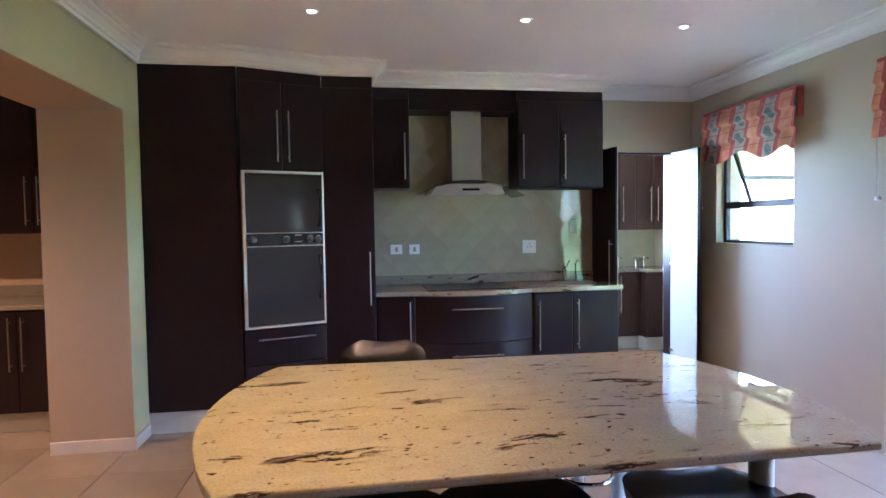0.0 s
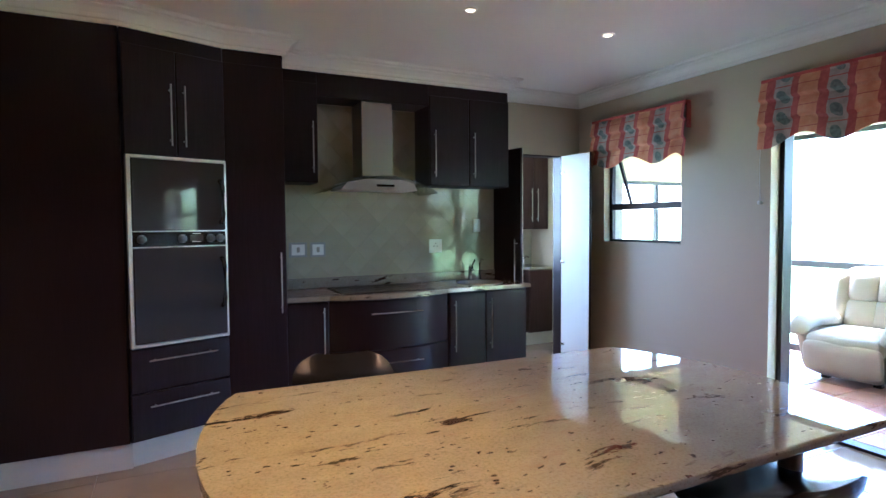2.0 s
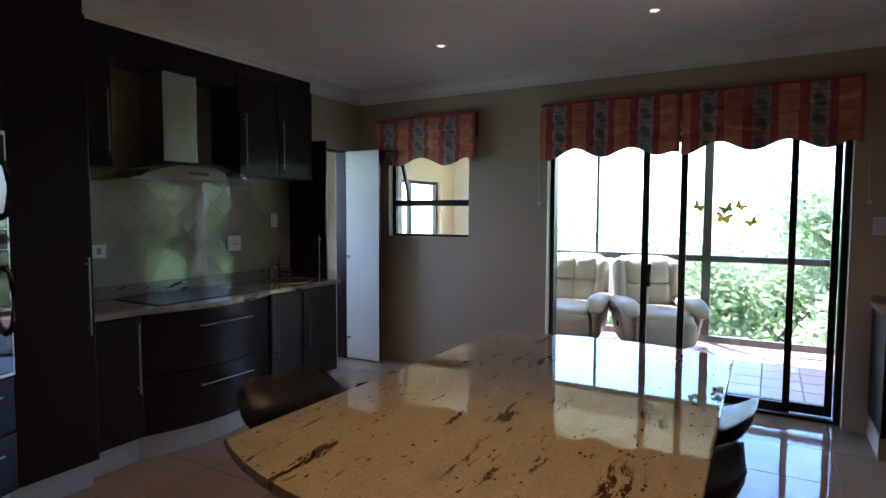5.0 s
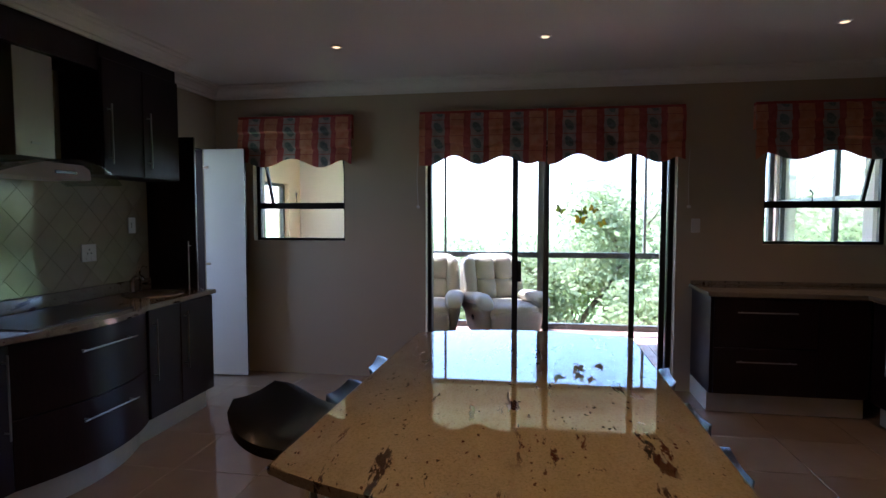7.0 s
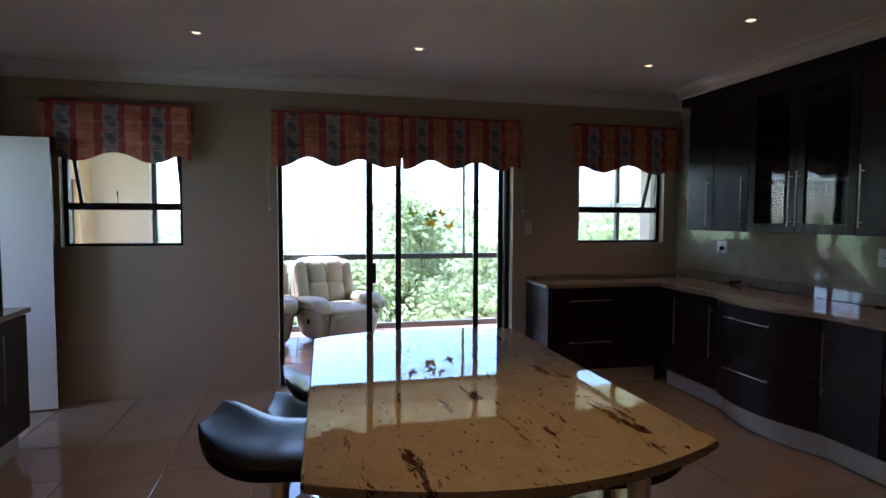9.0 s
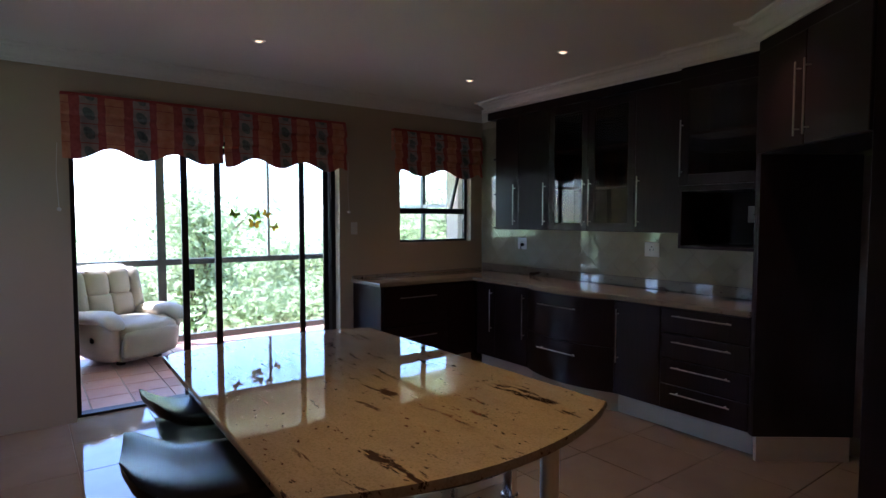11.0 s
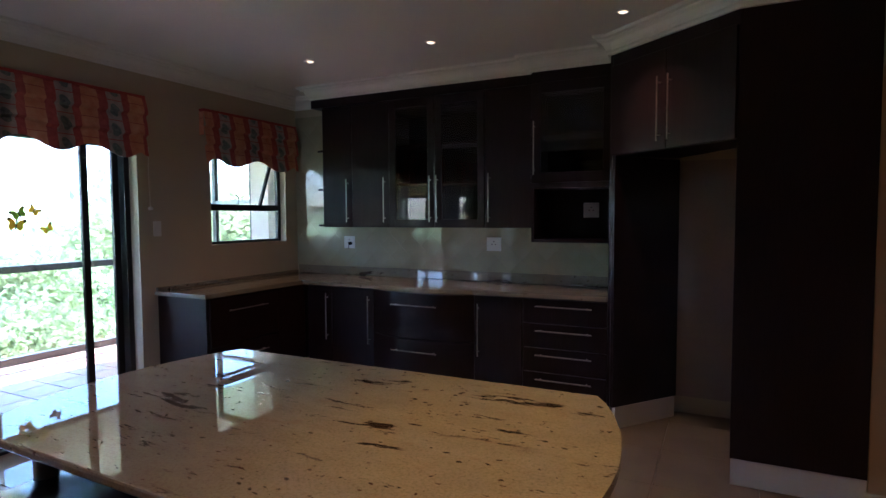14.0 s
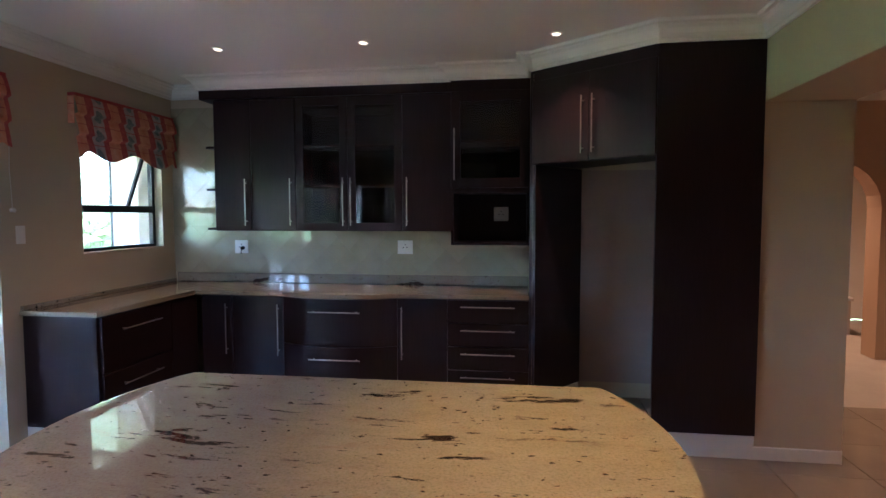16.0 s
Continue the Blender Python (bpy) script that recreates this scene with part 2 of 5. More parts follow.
CREAM = surface("cream_leather", (0.32, 0.27, 0.20), 0.45, vary=0.08, scale=6, fine=140, bumps=0.4)
BRONZE = surface("bronze_aluminium", (0.022, 0.019, 0.017), 0.35, 0.4, vary=0.1, bumps=0.05)
GREYALU = surface("grey_aluminium", (0.30, 0.30, 0.29), 0.4, 0.5, vary=0.06, bumps=0.04)
LEAFWHITE = surface("white_melamine", (0.72, 0.72, 0.70), 0.25, vary=0.03, bumps=0.03)
PLASTIC = surface("white_plastic", (0.70, 0.70, 0.68), 0.35, vary=0.03, bumps=0.0)
SLOT = surface("dark_slot", (0.02, 0.02, 0.02), 0.5, bumps=0.0)
SUNWALL = surface("sunroom_paint", (0.70, 0.55, 0.36), 0.7, vary=0.05, scale=1.2, bumps=0.15)
PIER = surface("pier_paint", (0.80, 0.755, 0.69), 0.7, vary=0.05, scale=1.2, bumps=0.15)
WARM = surface("warm_paint", (0.50, 0.36, 0.24), 0.6, vary=0.05, scale=1.2, bumps=0.12)
GRANITE = granite_mat("granite")
TILE = tile_mat("porcelain_tile", (0.215, 0.18, 0.138), (0.26, 0.22, 0.172), 0.045)
SPLASH = tile_mat("glazed_tile", (0.335, 0.315, 0.22), (0.375, 0.355, 0.255), 0.035, 0.04, 6)
TERRA = tile_mat("terracotta_tile", (0.38, 0.19, 0.14), (0.50, 0.29, 0.22), 0.3, 0.16)
GROUT = surface("grout", (0.34, 0.30, 0.25), 0.85, vary=0.1, bumps=0.2)
GROUTDARK = surface("splash_grout", (0.28, 0.255, 0.175), 0.7, vary=0.1, bumps=0.2)
PANE = pane_mat("window_pane", (0.97, 0.98, 0.97))
CUPGLASS = pane_mat("smoked_pane", (0.55, 0.53, 0.50))
HOODGLASS = pane_mat("hood_pane", (0.78, 0.82, 0.80))
LAMPGLOW = glow_mat("lamp_glow", (1.0, 0.66, 0.30), 0.22)
CLOTH = fabric_mat("printed_cotton", 0.333, 0.0)
CLOTH_RAIL = surface("red_cloth", (0.36, 0.06, 0.05), 0.9, vary=0.15, fine=200, bumps=0.3)
BARK = surface("bark", (0.14, 0.10, 0.07), 0.9, vary=0.3, scale=6, fine=40, bumps=0.8)
YELLOW = leaf_mat("yellow_film", (0.80, 0.58, 0.04), (0.85, 0.66, 0.08))
GREENFILM = leaf_mat("green_film", (0.45, 0.60, 0.06), (0.55, 0.66, 0.10))
DARKFILM = surface("dark_film", (0.03, 0.03, 0.02), 0.4, vary=0.1, bumps=0.0)


LEAF = leaf_mat("leaf", (0.29, 0.335, 0.16), (0.45, 0.49, 0.26))
GRASS = surface("dry_grass", (0.17, 0.24, 0.07), 0.9, vary=0.3, scale=0.3, fine=4, bumps=0.6)


# ---- mesh helpers ----
def finish(name, bm, material, parent=None, label="", smooth=0):
    """smooth: False for flat faces, True for round shapes, or the angle up to which edges are smoothed."""
    bmesh.ops.recalc_face_normals(bm, faces=bm.faces)
    me = bpy.data.meshes.new(name)
    bm.to_mesh(me)
    bm.free()
    if smooth:
        me.shade_smooth()
        me.set_sharp_from_angle(angle=radians(38 if smooth is True else smooth))
    me.materials.append(material)
    ob = new(name, me)
    if parent:
        ob.parent = parent
    if label:
        ob["label"] = label
    return ob


part = finish


def thing(name, m, label, category, group=""):
    e = new(name)
    e.matrix_basis = m
    e.empty_display_size = 0.1
    return tagged(e, label, category, group)


def add_box(bm, x0, x1, y0, y1, z0, z1, bevel=0.0, segs=2):
    r = bmesh.ops.create_cube(bm, size=1)
    for v in r["verts"]:
        v.co = (x0 + (v.co.x + 0.5) * (x1 - x0), y0 + (v.co.y + 0.5) * (y1 - y0), z0 + (v.co.z + 0.5) * (z1 - z0))
    if bevel:
        es = list({e for v in r["verts"] for e in v.link_edges})
        bmesh.ops.bevel(bm, geom=es, offset=bevel, segments=segs, affect="EDGES", profile=0.5)
    return bm


def box(x0, x1, y0, y1, z0, z1, bevel=0.0, segs=2):
    return add_box(bmesh.new(), x0, x1, y0, y1, z0, z1, bevel, segs)


def add_prism(bm, pts, z0, z1, bevel=0.0, segs=2):
    lo = [bm.verts.new((x, y, z0)) for x, y in pts]
    hi = [bm.verts.new((x, y, z1)) for x, y in pts]
    k = len(pts)
    bot, top = bm.faces.new(lo[::-1]), bm.faces.new(hi)
    for i in range(k):
        bm.faces.new((lo[i], lo[(i + 1) % k], hi[(i + 1) % k], hi[i]))
    if bevel:
        bmesh.ops.bevel(bm, geom=list(top.edges) + list(bot.edges), offset=bevel, segments=segs, affect="EDGES", profile=0.5)
    return bm


def prism(pts, z0, z1, bevel=0.0, segs=2):
    return add_prism(bmesh.new(), pts, z0, z1, bevel, segs)


def add_tube(bm, pts, r, sides=10, cap=True):
    """A round bar along a line of points."""
    rings = []
    pts = [Vector(p) for p in pts]
    for i, p in enumerate(pts):
        d = (pts[min(i + 1, len(pts) - 1)] - pts[max(i - 1, 0)]).normalized()
        q = d.to_track_quat("Z", "Y")
        rad = r[i] if isinstance(r, (list, tuple)) else r
        rings.append([bm.verts.new(p + q @ Vector((rad * math.cos(2 * math.pi * k / sides), rad * math.sin(2 * math.pi * k / sides), 0))) for k in range(sides)])
    for a, b in zip(rings, rings[1:]):
        for k in range(sides):
            bm.faces.new((a[k], a[(k + 1) % sides], b[(k + 1) % sides], b[k]))
    if cap:
        bm.faces.new(rings[0][::-1])
        bm.faces.new(rings[-1])
    return bm


def tube(pts, r, sides=10):
    return add_tube(bmesh.new(), pts, r, sides)


def lathe(profile, sides=24, at=(0, 0, 0)):
    bm = bmesh.new()
    rings = [[bm.verts.new((at[0] + r * math.cos(2 * math.pi * k / sides), at[1] + r * math.sin(2 * math.pi * k / sides), at[2] + z)) for k in range(sides)] for r, z in profile]
    for a, b in zip(rings, rings[1:]):
        for k in range(sides):
            bm.faces.new((a[k], a[(k + 1) % sides], b[(k + 1) % sides], b[k]))
    bm.faces.new(rings[0][::-1])
    bm.faces.new(rings[-1])
    return bm


def structure(name, bm, material, label, category):
    return tagged(finish(name, bm, material), label, category, kind="structure")


def clip_poly(pts, axis, limit, keep_less):
    out = []
    for i, a in enumerate(pts):
        b = pts[(i + 1) % len(pts)]
        ia, ib = (a[axis] <= limit) == keep_less, (b[axis] <= limit) == keep_less
        if ia:
            out.append(a)
        if ia != ib:
            f = (limit - a[axis]) / (b[axis] - a[axis])
            out.append((a[0] + f * (b[0] - a[0]), a[1] + f * (b[1] - a[1])))
    return out


# ---- plan ----
XW, XE, YS, YN, H = -1.585, 2.94, -1.015, 4.79, 2.63
WALL = 0.23
WIN1, WIN3, SLIDE = (3.55, 4.43), (-0.85, 0.06), (0.72, 2.81)
ARCH_Y0, ARCH_Y1, ARCH_Z, XW2 = 0.095, 3.75, 2.16, -2.08
DOOR_X0, DOOR_X1, DOOR_Z = 1.97, 2.73, 2.05
SUN_X = 5.32

structure("floor", box(-7.0, XE + WALL, -5.0, 7.1, -0.3, -0.008), GROUT, "grey grout bed under the floor tiles", "floor")
structure("floor_sunroom", box(XE + WALL + 0.001, SUN_X + 0.2, -3.2, 5.15, -0.3, -0.014), GROUT, "grout bed under terracotta floor tiles", "floor")
structure("ceiling", box(-7.0, XE + WALL, -5.0, 7.1, H, H + 0.2), CEIL, "smooth off-white painted ceiling with downlights", "ceiling")
structure("ceiling_sunroom", box(XE + WALL + 0.001, SUN_X + 0.2, -3.2, 5.15, 2.55, 2.75), CEIL, "plain white sunroom ceiling", "ceiling")

# east wall with two windows and the sliding door
bm = bmesh.new()
x0, x1 = XE, XE + WALL
add_box(bm, x0, x1, WIN1[1], YN + 0.14, 0, H)
add_box(bm, x0, x1, SLIDE[1], WIN1[0], 0, H)
add_box(bm, x0, x1, WIN3[1], SLIDE[0], 0, H)
add_box(bm, x0, x1, -5.0, WIN3[0], 0, H)
for w in (WIN1, WIN3):
    add_box(bm, x0, x1, w[0], w[1], 0, 1.215)
    add_box(bm, x0, x1, w[0], w[1], 2.06, H)
add_box(bm, x0, x1, SLIDE[0], SLIDE[1], 2.10, H)
structure("wall_east", bm, PAINT, "warm grey painted wall with windows and sliding door", "wall")

# north wall with the scullery doorway
bm = bmesh.new()
add_box(bm, XW2, DOOR_X0, YN, YN + 0.14, 0, H)
add_box(bm, DOOR_X1, XE, YN, YN + 0.14, 0, H)
add_box(bm, DOOR_X0, DOOR_X1, YN, YN + 0.14, DOOR_Z, H)
structure("wall_north", bm, PAINT, "beige painted wall with a scullery doorway", "wall")
structure("wall_south", box(XW2, XE, YS - 0.2, YS, 0, H), PAINT, "beige painted kitchen wall behind cabinets", "wall")

# thick west wall with the wide opening
bm = bmesh.new()
add_box(bm, XW2, XW, YS, ARCH_Y0, 0, H)
add_box(bm, XW2, XW, ARCH_Y1, YN, 0, H)
add_box(bm, XW2, XW, ARCH_Y0, ARCH_Y1, ARCH_Z, H)
structure("wall_west", bm, GREENLIT, "thick painted wall with a wide square opening, green garden light put into its colour", "wall")
structure("jamb_lining_south", box(XW2, XW - 0.003, ARCH_Y0 + 0.0005, ARCH_Y0 + 0.004, 0, ARCH_Z - 0.0045), REVEAL, "tan painted side of the wide opening", "wall")
structure("jamb_lining_north", box(XW2, XW - 0.003, ARCH_Y1 - 0.004, ARCH_Y1 - 0.0005, 0, ARCH_Z - 0.0045), REVEAL, "tan painted side of the wide opening", "wall")
structure("soffit_lining", box(XW2, XW - 0.003, ARCH_Y0 + 0.001, ARCH_Y1 - 0.001, ARCH_Z - 0.004, ARCH_Z - 0.0005), REVEAL, "tan painted underside of the wide opening", "wall")


def sweep(path, profile, closed=True):
    """A profile (out from the wall, up) along a plan line, mitred; the room lies to the right of the way."""
    bm = bmesh.new()
    k = len(path)
    rings = []
    for i in range(k):
        p, q, r = Vector(path[i - 1]), Vector(path[i]), Vector(path[(i + 1) % k])
        a, b = (q - p).normalized(), (r - q).normalized()
        if not closed and i == 0:
            a = b
        if not closed and i == k - 1:
            b = a
        na, nb = Vector((a.y, -a.x)), Vector((b.y, -b.x))
        d = (na + nb) / max(0.3, 1 + na.dot(nb))
        rings.append([bm.verts.new((q.x + d.x * o, q.y + d.y * o, z)) for o, z in profile])
    n = len(profile)
    for i in range(k if closed else k - 1):
        a, b = rings[i], rings[(i + 1) % k]
        for j in range(n):
            bm.faces.new((a[j], a[(j + 1) % n], b[(j + 1) % n], b[j]))
    if not closed:
        bm.faces.new(rings[0])
        bm.faces.new(rings[-1][::-1])
    return bm


OVEN_A, OVEN_B = (-0.945, 4.003), (-0.393, 4.195)
FRIDGE_A, FRIDGE_B = (-0.25, -0.445), (-0.98, 0.12)
TOP = 2.515
room_line = [(XE, YN), (XE, YS), (2.47, YS), (2.47, -0.70), (0.37, -0.70), (0.37, -0.64), (-0.23, -0.64), (-0.23, -0.445), FRIDGE_A, FRIDGE_B, (XW, 0.12),
             (XW, 4.003), OVEN_A, OVEN_B, (-0.018, 4.195), (-0.018, 4.50), (1.915, 4.50), (1.915, YN)]
corn = [(0.0, 2.515), (0.018, 2.515), (0.020, 2.535), (0.030, 2.540), (0.036, 2.560), (0.055, 2.585), (0.075, 2.596), (0.078, 2.606), (0.100, 2.612), (0.105, 2.629), (0.0, 2.629)]
structure("cornice", sweep(room_line, corn), WHITE, "white moulded plaster cornice round the ceiling", "cornice")

skirt = [(0, 0), (0.012, 0), (0.012, 0.075), (0.009, 0.08), (0, 0.08)]
for i, line in enumerate(([(XW + 0.012, ARCH_Y0), (XW2, ARCH_Y0)], [(XW2, ARCH_Y1), (XW, ARCH_Y1), (XW, 3.995)])):
    structure("baseboard_%d" % (i + 1), sweep(line, skirt, False), SKIRT, "pale tile skirting along the wall foot", "baseboard")


# ---- cabinet pieces ----
def bar_handle(parent, a, b, out=0.032):
    """Thin steel bar on two stems; a and b are its ends on the door face (y = 0 plane, front towards -y)."""
    a, b = Vector(a), Vector(b)
    d = (b - a).normalized()
    off = Vector((0, -out, 0))
    bm = tube([a + off, b + off], 0.005, 8)
    for s in (a + d * 0.035, b - d * 0.035):
        add_tube(bm, [s, s + off], 0.0045, 6)
    return part("handle", bm, STEEL, parent, "brushed steel bar handle", True)


def door_slab(thing_, x0, x1, z0, z1, handle=None, name="door", y=0.0, wood=None):
    g = 0.0015
    d = part(name, box(x0 + g, x1 - g, y - 0.02, y, z0 + g, z1 - g, 0.006, 3), wood or WOOD, thing_)
    w, h = x1 - x0, z1 - z0
    yy = y - 0.02
    if handle == "h":
        bar_handle(d, ((x0 + x1) / 2 - min(0.2, w * 0.36), yy, z0 + h * 0.72), ((x0 + x1) / 2 + min(0.2, w * 0.36), yy, z0 + h * 0.72))
    elif handle:
        side, lo, hi = handle
        x = x1 - 0.04 if side == "r" else x0 + 0.04
        bar_handle(d, (x, yy, lo), (x, yy, hi))
    return d


def bow_pts(w, sag, steps=14, y=0.0):
    return [(w * i / steps, y - sag * (1 - (2 * i / steps - 1) ** 2)) for i in range(steps + 1)]


def base_unit(m, w, depth, fronts, label, sag=0.0, wood=None):
    """fronts: (x0, x1, z0, z1, handle)."""
    t = thing("base_cabinet", m, label, "cabinet", "kitchen base cabinets")
    if sag:
        front = bow_pts(w, sag)
        part("body", prism(front + [(w, depth), (0, depth)], 0.15, 0.868), WOOD, t)
        part("plinth", prism([(x, y + 0.05) for x, y in front] + [(w, depth), (0, depth)], 0, 0.149), SKIRT, t, "pale tiled plinth")
    else:
        part("body", box(0, w, 0, depth, 0.15, 0.868), wood or WOOD, t)
        part("plinth", box(0, w, 0.05, depth, 0, 0.149), SKIRT, t, "pale tiled plinth")
    for x0, x1, z0, z1, handle in fronts:
        if sag:
            f = [(x, y) for x, y in bow_pts(w, sag) if x0 - 0.01 <= x <= x1 + 0.01]
            d = part("drawer_front", prism([(x, y - 0.02) for x, y in f] + [(x, y - 0.001) for x, y in f[::-1]], z0 + 0.002, z1 - 0.002, 0.005), WOOD, t, "", 18)
            c, zz = w / 2, z0 + (z1 - z0) * 0.74
            bar_handle(d, (c - 0.2, -sag - 0.02, zz), (c + 0.2, -sag - 0.02, zz), 0.035)
        else:
            door_slab(t, x0, x1, z0, z1, handle, "drawer_front" if handle == "h" else "door", wood=wood)
    return t


def wall_unit(m, w, depth, z0, z1, fronts, label, glass=(), wood=None):
    t = thing("wall_cabinet", m, label, "cabinet", "kitchen wall cabinets")
    if glass:
        for nm, *a in (("side_panel", 0, 0.018, 0, depth, z0, z1), ("side_panel", w - 0.018, w, 0, depth, z0, z1), ("back_panel", 0.018, w - 0.018, depth - 0.012, depth, z0, z1),
                       ("bottom_panel", 0.018, w - 0.018, 0, depth - 0.012, z0, z0 + 0.018), ("top_panel", 0.018, w - 0.018, 0, depth - 0.012, z1 - 0.1, z1)):
            part(nm, box(*a), WOOD, t)
        for zz in (z0 + 0.36, z0 + 0.68):
            part("shelf", box(0.02, w - 0.02, 0.02, depth - 0.014, zz, zz + 0.016), WOODIN, t)
    else:
        part("body", box(0, w, 0, depth, z0, z1), wood or WOOD, t)
    for x0, x1, za, zb, handle in fronts:
        door_slab(t, x0, x1, za, zb, handle, wood=wood)
    for x0, x1, za, zb, handle in glass:
        bm = bmesh.new()
        f = 0.065
        add_box(bm, x0 + 0.002, x0 + f, -0.02, 0, za, zb, 0.004)
        add_box(bm, x1 - f, x1 - 0.002, -0.02, 0, za, zb, 0.004)
        add_box(bm, x0 + f - 0.003, x1 - f + 0.003, -0.0195, -0.0005, za, za + f, 0.003)
        add_box(bm, x0 + f - 0.003, x1 - f + 0.003, -0.0195, -0.0005, zb - f, zb, 0.003)
        d = part("door_frame", bm, WOOD, t)
        part("glass", box(x0 + f - 0.002, x1 - f + 0.002, -0.012, -0.008, za + f - 0.002, zb - f + 0.002), CUPGLASS, d, "smoked glass pane")
        side, lo, hi = handle
        x = x1 - 0.032 if side == "r" else x0 + 0.032
        bar_handle(d, (x, -0.02, lo), (x, -0.02, hi))
    return t


def socket(x, y, z, rz, w, h, kind, label, plate=None):
    t = thing("wall_" + ("socket" if kind == "socket" else "switch"), pose(x, y, z, 0, 0, rz), label, "socket" if kind == "socket" else "switch")
    part("plate", box(-w / 2, w / 2, -0.009, 0, -h / 2, h / 2, 0.003), plate or (GREYALU if kind == "isolator" else PLASTIC), t)
    if kind == "socket":
        for dx, dz in ((0, 0.022), (-0.016, -0.002), (0.016, -0.002)):
            part("pin_hole", box(dx - 0.0045, dx + 0.0045, -0.0102, -0.0088, dz - 0.0045, dz + 0.0045), SLOT, t)
        for dx in (-0.03, 0.012):
            part("rocker", box(dx, dx + 0.018, -0.0125, -0.0085, -0.045, -0.028, 0.001), plate or PLASTIC, t)
    else:
        if kind == "isolator":
            part("inner_plate", box(-w * 0.36, w * 0.36, -0.0108, -0.0092, -h * 0.36, h * 0.36, 0.0006), PLASTIC, t, "pale inner plate")
        part("rocker", box(-0.012, 0.012, -0.015, -0.0085, -0.02, 0.02, 0.002), PLASTIC if kind == "light" else STEEL, t)
    return t


# ---- north side: oven tower, tall cupboard, hob run ----
oven_len = (Vector(OVEN_B) - Vector(OVEN_A)).length
oven_ang = math.degrees(math.atan2(OVEN_B[1] - OVEN_A[1], OVEN_B[0] - OVEN_A[0]))

t = thing("tall_end_panel", pose(XW + 0.003, 4.0, 0), "tall dark wenge side panel on a pale plinth", "cabinet")
part("panel", prism([(0, 0), (0.628, 0), (0.628, 0.028), (0, 0.028)], 0.15, TOP, 0.002), WOOD, t)
part("plinth", box(0, 0.64, 0.015, 0.04, 0, 0.149), SKIRT, t, "pale tiled plinth")

t = thing("oven_cabinet", pose(OVEN_A[0], OVEN_A[1], 0, 0, 0, oven_ang), "dark wenge corner oven cabinet with drawers", "cabinet")
w = oven_len
part("body", prism([(0.0, 0.002), (w - 0.001, 0.002), (w - 0.05, 0.45), (0.05, 0.45)], 0.15, TOP), WOOD, t)
part("plinth", box(0.0, w, 0.03, 0.4, 0, 0.149), SKIRT, t, "pale tiled plinth")
door_slab(t, 0.0, w / 2, 1.812, 2.43, ("r", 1.87, 2.23))
door_slab(t, w / 2, w, 1.812, 2.43, ("l", 1.87, 2.23))
door_slab(t, 0.0, w, 0.435, 0.693, "h", "drawer_front")
door_slab(t, 0.0, w, 0.155, 0.43, "h", "drawer_front")

t = thing("double_oven", pose(OVEN_A[0], OVEN_A[1], 0.698, 0, 0, oven_ang), "built-in double oven, black glass in steel frame", "oven")
bm = bmesh.new()
a, b, zt = 0.004, w - 0.004, 1.11
add_box(bm, a, a + 0.024, -0.03, 0, 0, zt, 0.004)
add_box(bm, b - 0.014, b, -0.03, 0, 0, zt, 0.004)
add_box(bm, a, b, -0.03, 0, 0, 0.018, 0.004)
add_box(bm, a, b, -0.03, 0, zt - 0.018, zt, 0.004)
part("frame", bm, SILVER, t, "bright steel frame")
lower = part("oven_door", box(a + 0.024, b - 0.014, -0.038, -0.002, 0.022, 0.575, 0.005), BLACKGLASS, t, "dark glass oven door")
upper = part("oven_door", box(a + 0.024, b - 0.014, -0.038, -0.002, 0.675, zt - 0.02, 0.005), BLACKGLASS, t, "dark glass oven door")
panel = part("control_panel", box(a + 0.024, b - 0.014, -0.034, -0.002, 0.582, 0.668, 0.003), BLACK, t, "black control panel with steel trims")
for zz in (0.576, 0.669):
    part("trim_strip", box(a + 0.024, b - 0.014, -0.037, -0.004, zz, zz + 0.005), SILVER, panel, "thin steel strip")
for dx in (0.075, 0.30, 0.47, 0.53):
    part("knob", tube([(dx, -0.033, 0.626), (dx, -0.045, 0.626), (dx, -0.062, 0.626), (dx, -0.066, 0.626)], [0.026, 0.024, 0.02, 0.012], 16), BRONZE2, panel, "round dark steel control knob", True)
part("display", box(0.345, 0.425, -0.0355, -0.033, 0.612, 0.648), BLACKGLASS, panel, "small dark display")
for zz in (0.606, 0.654):
    part("print_bar", box(0.36, 0.41, -0.0352, -0.0335, zz, zz + 0.003), PLASTIC, panel)
for d, z0, z1 in ((lower, 0.20, 0.50), (upper, 0.72, 0.98)):
    x = b - 0.045
    part("handle", tube([(x, -0.036, z0), (x, -0.07, z0 + 0.02), (x, -0.082, z0 + 0.06), (x, -0.082, z1 - 0.06), (x, -0.07, z1 - 0.02), (x, -0.036, z1)], 0.013, 10), BLACK, d, "black moulded handle", True)

t = thing("tall_cupboard", pose(OVEN_B[0], OVEN_B[1], 0), "narrow tall dark wenge larder cupboard", "cabinet")
part("body", box(0.002, 0.372, 0.002, 0.56, 0.15, TOP), WOOD, t)
part("plinth", box(0.002, 0.372, 0.05, 0.56, 0, 0.149), SKIRT, t, "pale tiled plinth")
door_slab(t, 0.0, 0.374, 0.155, 2.43, ("r", 0.82, 1.22))

